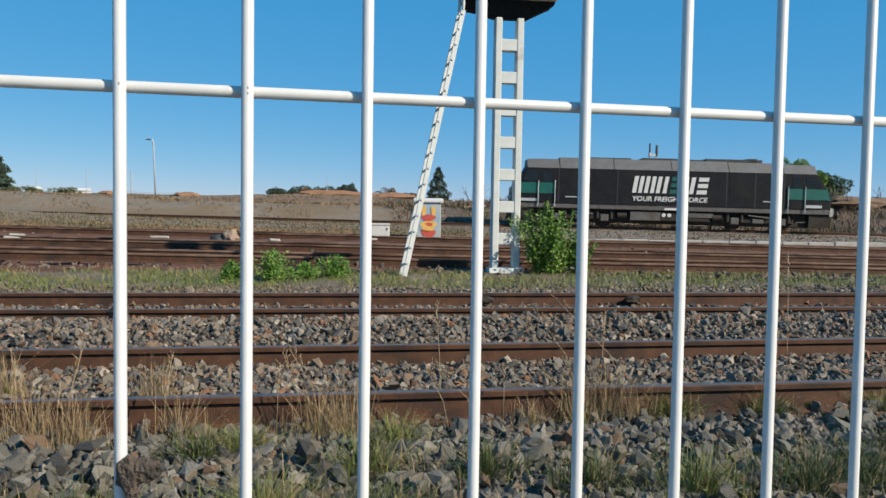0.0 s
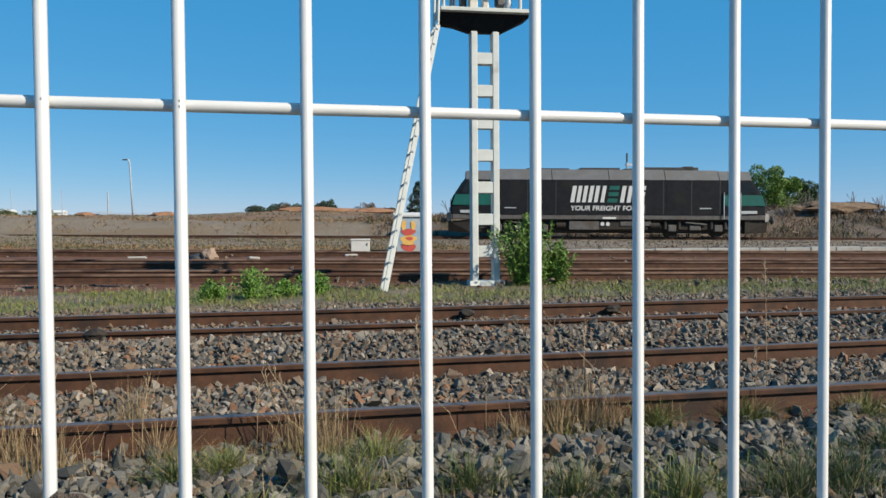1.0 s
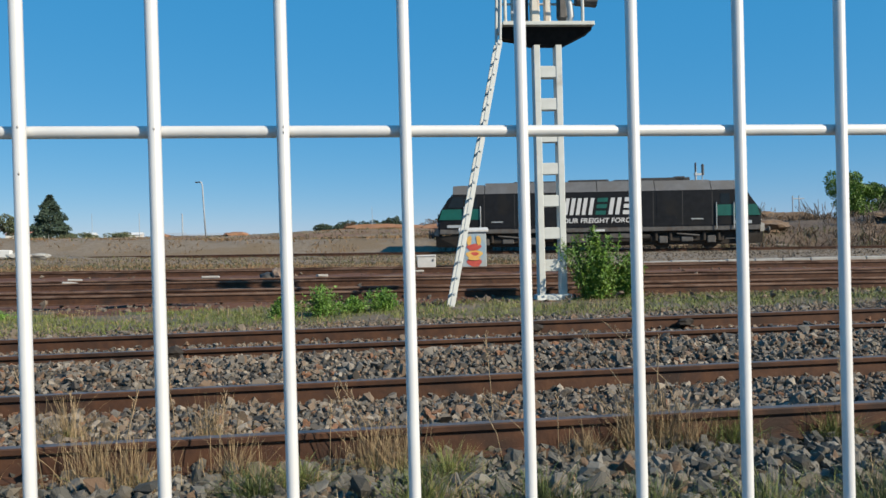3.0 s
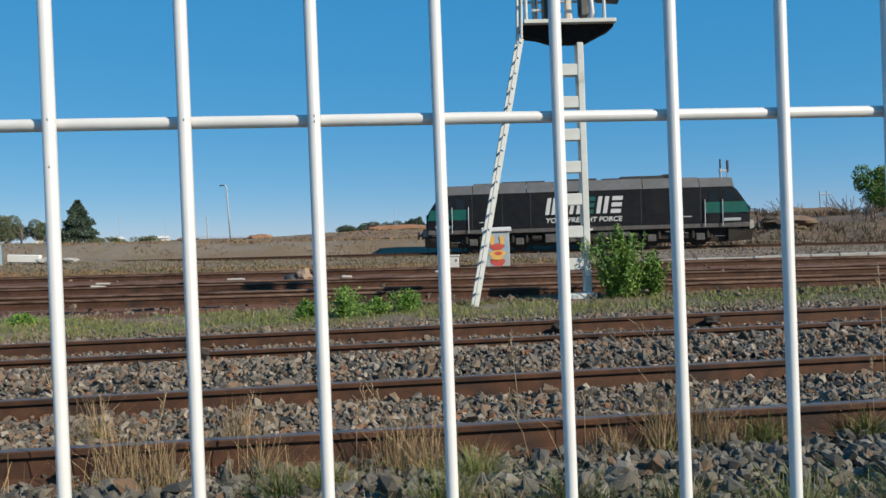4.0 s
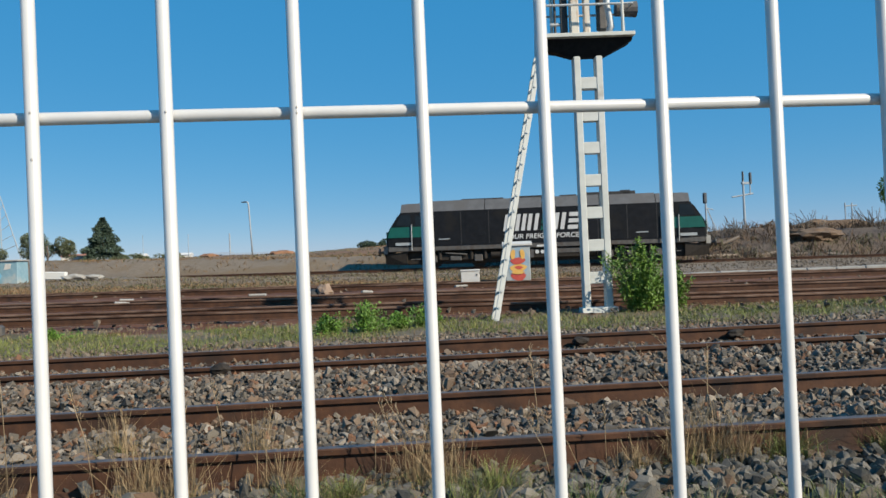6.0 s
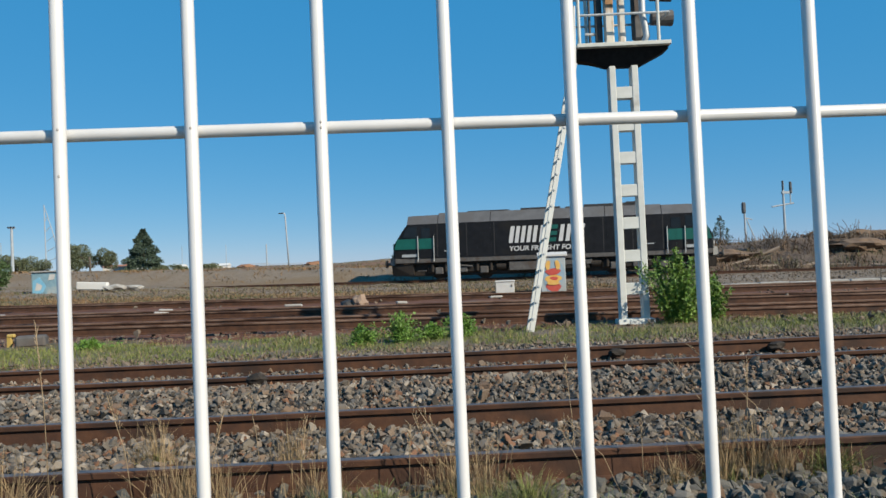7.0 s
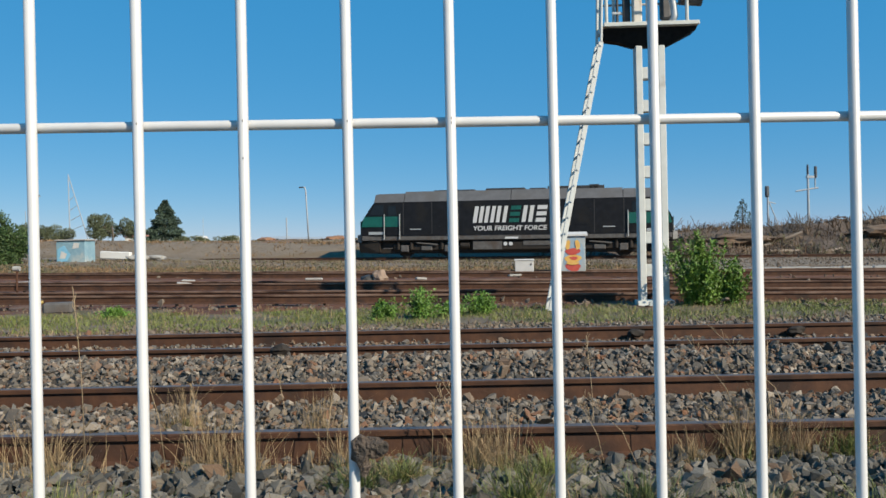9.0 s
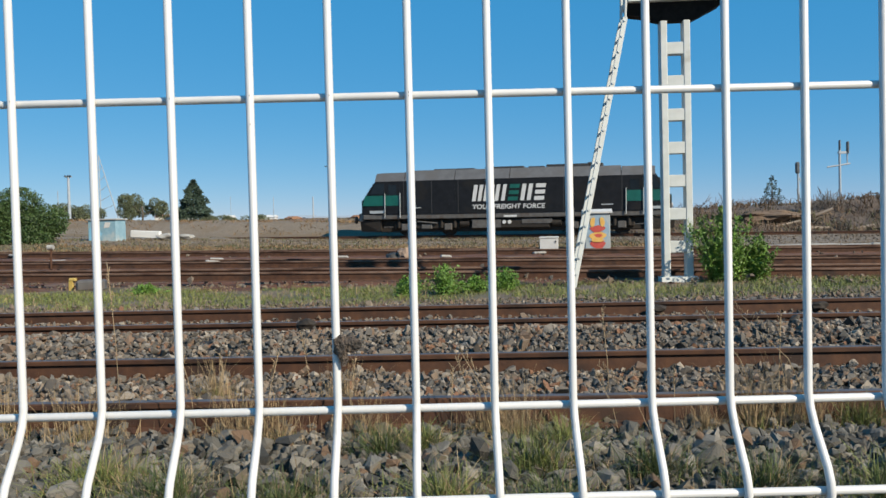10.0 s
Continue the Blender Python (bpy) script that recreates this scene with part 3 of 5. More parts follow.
def mast():
    m = thing("signal_mast", pose(4.30, 13.6, 0.10, 0, 0, -4), "tall pale grey battened signal mast with a railed platform", "signal mast")
    H = 4.62
    for s in (-1, 1):
        part("mast_leg", box(0.12, 0.22, H, s * 0.20, 0, 0, bevel=0.012), CONC, m)
    bm = mesh_from(box(0.29, 0.18, 0.21, y=-0.01, bevel=0.008), "batten")
    z = 0.52
    while z < H - 0.25:
        part("batten", bm, CONC, m, at=pose(0, 0, z))
        z += 0.585
    foot = [(-0.22, -0.12), (-0.15, 0.09), (0.15, 0.09), (0.22, -0.12)]
    part("base_block", loft([(-0.31, foot), (0.33, foot)]), CONC, m, "pale concrete base")
    def rib(x, yb, zb):
        return (x, [(-yb, zb), (-0.24, H + 0.29), (0.24, H + 0.29), (yb, zb)])
    tap = loft([rib(-0.83, 0.13, H + 0.12), rib(-0.55, 0.1, H + 0.07), rib(-0.3, 0.06, H - 0.02), rib(0.3, 0.06, H - 0.02), rib(0.79, 0.2, H + 0.24)])
    # bracket colour taken to near-black to carry the shade under the platform
    part("platform_bracket", tap, mat("shaded_bracket_steel", (0.006, 0.006, 0.006), (0.014, 0.013, 0.012), rough=0.8, scale=10, bump=0.2, spec=0.2), m, "dark tapering platform bracket")
    pl = part("platform", box(1.66, 0.72, 0.07, -0.02, 0, H + 0.29, bevel=0.006), WHITE_PAINT, m, "white platform edge with rust")
    D = H + 0.36
    for x, y in ((-0.80, -0.33), (-0.55, 0.33), (0.60, -0.33), (0.78, 0.33), (-0.80, 0.33)):
        part("railing_post", rod((x, y, D), (x, y, D + 1.05), 0.03, seg=8), WHITE_PAINT, m, "pale railing post")
    for z in (0.5, 1.0):
        for y in (-0.33, 0.33):
            part("railing_bar", rod((-0.82, y, D + z), (0.80, y, D + z), 0.022, seg=8), GALV, m)
        part("railing_bar", rod((0.79, -0.33, D + z), (0.79, 0.33, D + z), 0.022, seg=8), GALV, m)
    RP = mat("rust_streaked_white", (0.58, 0.56, 0.50), (0.50, 0.46, 0.38), scale=5, bump=0.2, c=(0.30, 0.16, 0.07), c_scale=4, c_at=(0.5, 0.62), stretch=(1, 1, 0.25))
    part("signal_post", box(0.16, 0.16, 2.6, -0.20, 0.0, D, bevel=0.02), RP, m, "rust-streaked white signal post")
    part("signal_post", box(0.12, 0.12, 2.6, 0.03, 0.0, D, bevel=0.02), RP, m, "rust-streaked white signal post")
    part("signal_board", box(0.13, 0.08, 2.4, -0.37, 0.08, D, bevel=0.01), DARKSTEEL, m, "black signal back board")
    sh = part("signal_head", box(0.2, 0.16, 1.9, 0.36, 0.2, D + 0.15, bevel=0.05), SILL, m, "grey signal head casing")
    for z in (0.55, 1.0):
        part("signal_hood", rod((0.62, 0.2, D + z), (1.0, 0.2, D + z), 0.12, 0.15, 12), SILL, sh)
    part("cable_pipe", tube([(0.36, -0.2, D), (0.42, -0.2, D + 0.12), (0.40, -0.2, D + 0.3), (0.36, -0.2, D + 0.5), (0.36, -0.2, D + 1.5)], 0.06, 10), GALV, m, "pale bent cable pipe")
    part("hand_wheel", rod((-0.62, 0.1, D + 0.28), (-0.40, 0.1, D + 0.28), 0.03), GALV, m)
    part("rod_post", rod((-0.53, 0.1, D), (-0.53, 0.1, D + 0.9), 0.025), DARKSTEEL, m)
    return m


def frame_of(foot, top):
    """A pose at foot whose z runs to top and whose x lies along the world's y."""
    z = (top - foot).normalized()
    x = (Vector((0, 1, 0)) - z * z.y).normalized()
    y = z.cross(x)
    return Matrix.Translation(foot) @ Matrix((x, y, z)).transposed().to_4x4()


def ladder():
    top, foot = Vector((3.36, 13.42, 4.72)), Vector((2.30, 13.0, 0.06))
    l = thing("access_ladder", frame_of(foot, top), "leaning pale grey steel ladder against the mast platform", "ladder")
    L = (top - foot).length
    # stiles run along local z
    for s in (-1, 1):
        part("stile", box(0.035, 0.085, L, s * 0.15, 0, 0, bevel=0.006), CONC, l)
    rm = mesh_from(rod((-0.185, 0, 0), (0.185, 0, 0), 0.02, seg=8), "rung")
    z = 0.25
    while z < L:
        part("rung", rm, GALV, l, at=pose(0, 0, z))
        z += 0.28
    for s in (-1, 1):
        part("stile_hook", rod((s * 0.15, 0, L), Vector((s * 0.15, 0, L)) + l.matrix_basis.to_3x3().inverted() @ Vector((0.03, 0, 1.0)), 0.025), CONC, l)
    return l

# ---- plants ----
DRYGRASS = mat("dry_grass_blades", (0.255, 0.178, 0.090), (0.335, 0.25, 0.142), rough=0.8, scale=4, bump=0, island=0.45)
GREENGRASS = mat("green_grass_blades", (0.101, 0.129, 0.025), (0.178, 0.193, 0.055), rough=0.7, scale=4, bump=0, island=0.5)
DARKGRASS = mat("dark_green_grass_blades", (0.043, 0.067, 0.014), (0.086, 0.110, 0.030), rough=0.7, scale=4, bump=0, island=0.5)
ORANGEGRASS = mat("orange_brown_dry_grass", (0.18, 0.105, 0.050), (0.24, 0.155, 0.082), rough=0.9, scale=3, bump=0, island=0.35)
OLIVEBRUSH = mat("olive_grey_brush", (0.075, 0.080, 0.034), (0.125, 0.118, 0.058), rough=0.9, scale=3, bump=0, island=0.5)
STRAW = mat("pale_seed_stalk", (0.30, 0.21, 0.12), (0.37, 0.28, 0.17), rough=0.8, scale=9, bump=0, island=0.3)
LEAFGREEN = mat("fresh_green_leaf", (0.075, 0.173, 0.018), (0.135, 0.240, 0.034), rough=0.55, scale=6, bump=0, island=0.5)
LEAFBUSH = mat("green_bush_leaf", (0.066, 0.145, 0.012), (0.132, 0.224, 0.025), rough=0.55, scale=6, bump=0, island=0.5)
LEAFDARK = mat("dark_tree_leaf", (0.030, 0.064, 0.014), (0.060, 0.102, 0.025), rough=0.6, scale=3, bump=0, island=0.5)
# skyline leaves lightened, the haze of distance being part of the colour
LEAFFAR = mat("hazed_tree_leaf", (0.08, 0.10, 0.05), (0.13, 0.15, 0.08), rough=0.7, scale=1, bump=0, island=0.4)
LEAFFIR = mat("dark_conifer_needle", (0.030, 0.055, 0.035), (0.05, 0.08, 0.048), rough=0.7, scale=2, bump=0, island=0.4)
BROWNBRUSH = mat("brown_dry_brush", (0.101, 0.062, 0.039), (0.156, 0.109, 0.070), rough=0.9, scale=3, bump=0, island=0.5)
TANGRASS = mat("tan_withered_grass", (0.15, 0.112, 0.062), (0.21, 0.16, 0.095), rough=0.9, scale=3, bump=0, island=0.35)
BARK = mat("tree_bark", (0.07, 0.055, 0.04), (0.12, 0.10, 0.08), scale=12, bump=0.5)


def blades(roots, heights, lean, width, rng, droop=0.35):
    """Narrow bent blades, two quads and a tip each."""
    n = len(roots)
    a = rng.uniform(0, 2 * np.pi, n)
    d = np.stack([np.cos(a), np.sin(a), np.zeros(n)], -1)
    b = rng.uniform(0, 2 * np.pi, n)
    s = np.stack([np.cos(b), np.sin(b), np.zeros(n)], -1)
    ln = np.abs(rng.normal(0, lean, n))
    h = heights
    V = []
    for f, w in ((0, 1.0), (0.5, 0.8), (0.85, 0.5), (1.0, 0.06)):
        off = (f * ln + droop * ln * f * f * 2)[:, None] * d * h[:, None]
        up = (h * (f - droop * ln * f * f * 0.6))[:, None] * np.array([0, 0, 1.0])
        c = roots + off + up
        ww = (width * w * (0.6 + 0.8 * rng.random(n)))[:, None] if f == 0 else ww0 * w
        if f == 0:
            ww0 = ww
        V += [c - s * ww, c + s * ww]
    V = np.stack(V, 1)
    F = np.array([[0, 1, 3, 2], [2, 3, 5, 4], [4, 5, 7, 6]])[None] + (np.arange(n) * 8)[:, None, None]
    return V.reshape(-1, 3), F.reshape(-1, 4)


def tuft(x, y, h, spread, n, material, label, seed, name="grass_tuft", lean=0.35, width=0.0015, z=None):
    rng = np.random.default_rng(seed)
    r = np.abs(rng.normal(0, spread, n)) * (1 + 0.5 * np.sin(rng.uniform(0, 6.3, n)))
    a = rng.uniform(0, 2 * np.pi, n)
    gx, gy = x + r * np.cos(a), y + r * np.sin(a) * 0.6
    gz = height(gx, gy) - 0.01 if z is None else np.full(n, z)
    roots = np.stack([gx - x, gy - y, gz], -1)
    V, F = blades(roots, h * (0.2 + 0.8 * rng.random(n) ** 1.5) * np.exp(-(r / (2.2 * spread)) ** 2), lean, width, rng)
    ob = part(name, mesh_np(name, V, F, material), None, at=pose(x, y, 0))
    return tagged(ob, label, "grass", kind="stuff")


def grass_field(name, n, place, hr, width, material, label, seed, lean=0.4):
    rng = np.random.default_rng(seed)
    x, y = place(rng, n)
    roots = np.stack([x, y, height(x, y) - 0.01], -1)
    V, F = blades(roots, rng.uniform(*hr, len(x)), lean, width, rng)
    return tagged(part(name, mesh_np(name, V, F, material), None), label, "grass", kind="stuff")


def patchy(xr, yr, slope, size, thr):
    """Places in a strip, thinned to patches."""
    def place(rng, n):
        x = rng.uniform(*xr, n)
        v = rng.uniform(*yr, n)
        y = v + slope * x
        f = np.sin(x / size + 1.3) * np.sin(v / size * 1.7 + 0.4) + 0.6 * np.sin(x / size * 2.7 + v / size * 2.1) + 0.4 * np.sin(x / size * 6.1 - v * 3.0 / size)
        keep = f + rng.normal(0, 0.35, n) > thr
        return x[keep], y[keep]
    return place


def leaves(points, out, size, rng, flat=0.5):
    """Pointed leaves (two triangles folded on the midrib) at points, turned roughly outward."""
    n = len(points)
    d = rng.normal(size=(n, 3)) + out * 0.8
    d /= np.linalg.norm(d, axis=1, keepdims=True)
    s = np.cross(d, rng.normal(size=(n, 3)))
    s /= np.linalg.norm(s, axis=1, keepdims=True)
    u = np.cross(s, d)
    k = (size * rng.uniform(0.6, 1.4, n))[:, None]
    V = np.stack([points, points + d * k * 0.5 + s * k * 0.28 + u * k * 0.08, points + d * k, points + d * k * 0.5 - s * k * 0.28 + u * k * 0.08], 1)
    F = np.array([[0, 1, 2], [0, 2, 3]])[None] + (np.arange(n) * 4)[:, None, None]
    return V.reshape(-1, 3), F.reshape(-1, 3)


def crown_points(blobs, n, rng):
    P, O = [], []
    tot = sum(b[3] * b[5] for b in blobs)
    for cx, cy, cz, rx, ry, rz in blobs:
        k = max(8, int(n * rx * rz / tot))
        d = rng.normal(size=(k, 3))
        d /= np.linalg.norm(d, axis=1, keepdims=True)
        r = rng.uniform(0.45, 1.08, (k, 1)) ** 0.6
        P.append(np.array([cx, cy, cz]) + d * r * np.array([rx, ry, rz]))
        O.append(d)
    return np.concatenate(P), np.concatenate(O)


def tree(x, y, z, blobs, n, leaf, material, label, seed, trunk=0.2, name="tree", category="tree", group=""):
    """Tapered trunk with limbs to each clump, and a crown of many leaves."""
    rng = np.random.default_rng(seed)
    t = thing(name, pose(x, y, z), label, category, group)
    top = max(b[2] for b in blobs)
    bm = tube([(0, 0, -0.3), (0.05 * top, 0, top * 0.4), (0, 0, top * 0.95)], trunk * 0.7, 8)
    for b in blobs:
        tube([(0, 0, b[2] * 0.35), (b[0] * 0.5, b[1] * 0.5, b[2] * 0.75), (b[0], b[1], b[2])], trunk * 0.3, 6, bm)
    part("trunk", bm, BARK, t)
    # break each clump into smaller ones for an uneven outline
    small = []
    for b in blobs:
        for _ in range(7):
            d = rng.normal(size=3)
            d /= np.linalg.norm(d)
            q = rng.uniform(0.35, 0.6)
            small.append((b[0] + d[0] * b[3] * 0.65, b[1] + d[1] * b[4] * 0.65, b[2] + d[2] * b[5] * 0.65, b[3] * q, b[4] * q, b[5] * q))
    P, O = crown_points(small, n, rng)
    V, F = leaves(P, O, leaf, rng)
    part("crown", mesh_np("crown", V, F, material), None, t)
    return t


def conifer(x, y, z, h, r, n, label, seed):
    rng = np.random.default_rng(seed)
    t = thing("conifer_tree", pose(x, y, z), label, "tree")
    part("trunk", rod((0, 0, -0.3), (0, 0, h * 0.97), r * 0.09, 0.02, 8), BARK, t)
    f = rng.random(n) ** 0.7
    zz = h * (0.08 + 0.92 * (1 - f))
    tier = 1 + 0.22 * np.sin(zz * 26 / h) 
    a = rng.uniform(0, 2 * np.pi, n)
    rr = r * f ** 0.8 * tier * rng.uniform(0.35, 1.0, n) ** 0.5 * (1 + 0.18 * np.sin(3 * a + zz * 2))
    P = np.stack([rr * np.cos(a), rr * np.sin(a), zz - 0.12 * rr], -1)
    O = np.stack([np.cos(a), np.sin(a), np.full(n, -0.2)], -1)
    V, F = leaves(P, O, h * 0.055, rng)
    part("crown", mesh_np("crown", V, F, LEAFFIR), None, t)
    return t


def leafy_bush(x, y, r, h, stems, per, leaf, label, seed, name="leafy_bush", material=None, z=None):
    """Upright stems with leaves all the way up."""
    rng = np.random.default_rng(seed)
    t = thing(name, pose(x, y, float(height(np.array(x), np.array(y))) if z is None else z), label, "bush")
    bm = bmesh.new()
    P, O = [], []
    for i in range(stems):
        a, q = rng.uniform(0, 2 * np.pi), abs(rng.normal(0, 0.42))
        hh = h * rng.uniform(0.35, 1.0) * (1 - 0.25 * min(q, 1.3))
        b0 = np.array([r * 0.35 * q * np.cos(a), r * 0.35 * q * np.sin(a), -0.05])
        b2 = np.array([r * q * 1.2 * np.cos(a), r * q * 1.0 * np.sin(a), hh])
        b1 = (b0 + b2) / 2 + np.array([0, 0, hh * 0.12])
        tube([b0, b1, b2], 0.006, 4, bm)
        f = rng.uniform(0.12, 1.0, per)[:, None]
        c = b0 * (1 - f) ** 2 + 2 * f * (1 - f) * b1 + b2 * f * f
        d = rng.normal(size=(per, 3))
        P.append(c + d * 0.05 * (1.3 - f))
        O.append(d)
    part("stem", bm, LEAFGREEN, t)
    V, F = leaves(np.concatenate(P), np.concatenate(O), leaf, rng)
    part("foliage", mesh_np("foliage", V, F, material or LEAFGREEN), None, t)
    return t


def stalk(x, y, top, seed):
    """A single tall dry stem with a feathery seed head."""
    rng = np.random.default_rng(seed)
    z = float(height(np.array(x), np.array(y)))
    dx, dy, dz = top
    bm = tube([(0, 0, -0.02), (dx * 0.35, dy * 0.35, dz * 0.55), (dx, dy, dz)], 0.0022, 4)
    for k in range(16):
        f = 0.72 + 0.28 * k / 16
        p = Vector((dx * f * f, dy * f * f, dz * f))
        q = p + Vector((rng.normal(0, 0.012), rng.normal(0, 0.012), 0.03))
        tube([p, q], 0.0017, 3, bm)
    return tagged(part("seed_stalk", bm, STRAW, None, at=pose(x, y, z)), "tall pale dry grass stalk with a seed head", "grass", group="seed stalks")


def plants():
    # dry tufts along the near rails
    dry = [(-1.05, 3.75, .42, .13), (-0.85, 3.7, .36, .12), (-0.37, 3.7, .34, .12), (0.30, 3.72, .38, .12), (0.45, 3.66, .40, .12),
           (1.72, 3.72, .46, .10), (1.92, 3.75, .44, .10), (2.05, 3.7, .30, .12), (-1.45, 4.7, .34, .10), (-1.9, 3.8, .4, .2), (-2.4, 3.9, .4, .2), (-0.55, 4.3, .36, .10), 
           (-3.0, 3.8, .4, .2), (2.9, 3.78, .28, .10), (3.9, 3.8, .3, .12), (1.45, 3.7, .25, .08)]
    for i, (x, y, h, s) in enumerate(dry):
        tuft(x, y, h * 1.08, s * 1.2, 300, DRYGRASS, "tuft of dry golden grass beside the rail", 100 + i, lean=0.27)
        tuft(x + 0.03, y - 0.05, h * 0.4, s, 120, GREENGRASS, "low green grass at the foot of a dry tuft", 200 + i, lean=0.6)
    low = [(0.49, 3.05, .26, .16), (-0.25, 3.35, .22, .13), (1.0, 2.95, .24, .15), (1.83, 2.62, .28, .18), (2.3, 2.55, .3, .2), (2.6, 2.6, .3, .2), (2.32, 3.72, .24, .14), (2.9, 3.7, .22, .13),
           (0.66, 3.45, .22, .12), (0.05, 2.7, .24, .18), (-0.6, 2.65, .25, .2), (-1.1, 2.8, .25, .2), (-1.5, 3.0, .25, .2), (1.4, 2.75, .24, .16), (0.5, 2.6, .22, .16), (3.6, 3.6, .24, .15), (3.2, 2.9, .28, .2), (-0.05, 3.45, .2, .1)]
    for i, (x, y, h, s) in enumerate(low):
        tuft(x, y, h * 1.0, s * 1.0, 760, GREENGRASS if y > 3.4 or i % 3 == 0 else DARKGRASS, "low green grass growing through ballast", 300 + i, lean=0.55, width=0.0018)
        tuft(x + 0.05, y + 0.02, h * 0.95, s, 170, DRYGRASS, "sparse dry blades among green grass", 400 + i, lean=0.5)
    # single stalks: foot, then how far the tip reaches
    for i, (x, y, t) in enumerate([(1.0, 3.9, (-.04, 0, .66)), (0.99, 3.6, (-.13, 0, .36)), (1.85, 3.9, (-.30, .1, .62)), (1.15, 3.5, (-.30, 0, .42)), (-1.25, 3.7, (-.12, 0, .62)), (-0.72, 4.2, (-.06, 0, .5)),
                                   (-0.45, 3.7, (.05, 0, .46)), (-0.9, 3.7, (.09, 0, .5)), (0.25, 3.7, (-.12, 0, .46)), (0.35, 3.7, (-.2, 0, .5)), (-1.1, 3.72, (-.03, 0, .5)), (0.1, 3.72, (.02, 0, .4)),
                                   (1.9, 3.8, (.02, 0, .62)), (2.95, 3.7, (.0, 0, .5)), (-1.7, 3.8, (-.05, 0, 1.0)), (3.1, 3.8, (-.02, 0, .95)), (2.1, 3.7, (-.45, .2, .7)),  (1.3, 3.7, (.0, 0, .36))]):
        stalk(x, y, t, 500 + i)
    grass_field("verge_grass", 4600, patchy((-2.2, 4.2), (1.9, 3.0), 0.0, 0.34, -0.1), (.03, .14), .0022, GREENGRASS, "short green grass creeping over the ballast edge", 27, lean=0.6)
    grass_field("verge_dry_grass", 3600, patchy((-2.2, 4.2), (1.9, 3.1), 0.0, 0.3, 0.0), (.04, .16), .0018, DRYGRASS, "short dry grass at the ballast edge", 28, lean=0.6)
    # the green strip round the mast, patchy
    grass_field("grass_strip", 64000, patchy((-14, 17), (10.6, 13.9), -0.05, 1.1, -0.6), (.02, .10), .0045, GREENGRASS, "patchy green grass strip between the tracks", 21)
    grass_field("dry_grass_strip", 12000, patchy((-14, 17), (10.3, 14.8), -0.08, 0.9, -0.1), (.03, .12), .004, DRYGRASS, "dry straw-coloured grass among the green", 22)
    grass_field("yard_dry_grass", 26000, patchy((-34, 9), (25.2, 48), YARD, 2.6, -0.1), (.03, .13), .02, TANGRASS, "dry grass on the gravel bank", 23, lean=0.6)
    grass_field("yard_green_grass", 15000, patchy((-34, 9), (25.2, 34), YARD, 2.3, 0.0), (.04, .18), .018, OLIVEBRUSH, "thin green grass at the foot of the bank", 24, lean=0.6)
    grass_field("bank_foot_grass", 14000, patchy((-18, 9), (25.0, 33), YARD, 1.9, -0.3), (.04, .17), .018, ORANGEGRASS, "orange-brown dry grass at the foot of the bank", 29, lean=0.6)
    grass_field("bank_olive_brush", 9000, patchy((8, 75), (52.5, 58), YARD, 1.7, -0.1), (.15, .5), .025, OLIVEBRUSH, "olive and straw brush on the bank", 33, lean=0.6)
    grass_field("far_olive_grass", 9000, patchy((-70, 26), (55, 92), YARD, 3.6, 0.25), (.08, .26), .04, OLIVEBRUSH, "olive weeds in patches on the far rise", 34, lean=0.7)
    grass_field("bank_weeds", 9000, patchy((-34, 9), (34, 49), YARD, 1.3, 0.75), (.06, .26), .02, OLIVEBRUSH, "scattered olive weeds on the gravel bank", 35, lean=0.7)
    grass_field("rise_dry_grass", 12000, patchy((-40, 14), (53, 66), YARD, 2.0, 0.1), (.06, .26), .03, ORANGEGRASS, "orange-brown dry grass on the rise behind the track", 36, lean=0.7)
    grass_field("bank_brush", 14000, patchy((8, 75), (52, 64), YARD, 2.2, -0.2), (.2, .75), .03, BROWNBRUSH, "brown dry brush covering the bank", 25, lean=0.7)
    grass_field("far_dry_grass", 20000, patchy((-70, 26), (56, 92), YARD, 5.0, 0.1), (.06, .22), .04, TANGRASS, "brown dry grass on the far rise", 26, lean=0.7)
    # bushes near the mast
    leafy_bush(5.02, 13.3, 0.74, 1.36, 105, 80, 0.055, "tall fresh green leafy bush beside the signal mast", 31, material=LEAFBUSH)
    leafy_bush(5.6, 13.35, 0.45, 0.9, 42, 70, 0.055, "lower fresh green leafy bush beside the taller one", 32, material=LEAFBUSH)
    for i, (x, y, r, h) in enumerate(((0.12, 12.1, .5, .52), (1.1, 12.5, .36, .4), (-5.2, 13.6, .4, .16), (-0.5, 12.0, .3, .3), (-8.2, 13.0, .4, .16), (0.6, 12.4, .3, .26))):
        leafy_bush(x, y, r, h, 48, 50, 0.04, "low bright green weed in the grass strip", 40 + i, "leafy_weed")
    # far trees
    conifer(-34.25, 110, 2.9, 5.75, 2.6, 7000, "dark green conifer on the skyline", 61)
    conifer(20.4, 95, 2.3, 4.4, 1.5, 2600, "small dark conifer beyond the yard", 62)
    conifer(34.0, 80, 2.6, 3.0, 1.2, 900, "small dark conifer on the bank", 63)
    tree(-41.5, 110, 3.0, [(-1.2, 0, 2.3, 2.2, 1.6, 2.0), (1.7, 0, 1.6, 1.9, 1.4, 1.6)], 11000, 0.2, LEAFFAR, "olive green broadleaf tree on the skyline", 64)
    tree(-51.5, 112, 3.0, [(-1, 0, 1.5, 2.8, 1.6, 1.5), (2, 0, 1.2, 2.0, 1.4, 1.3)], 9000, 0.2, LEAFFAR, "olive green broadleaf tree on the skyline", 65)
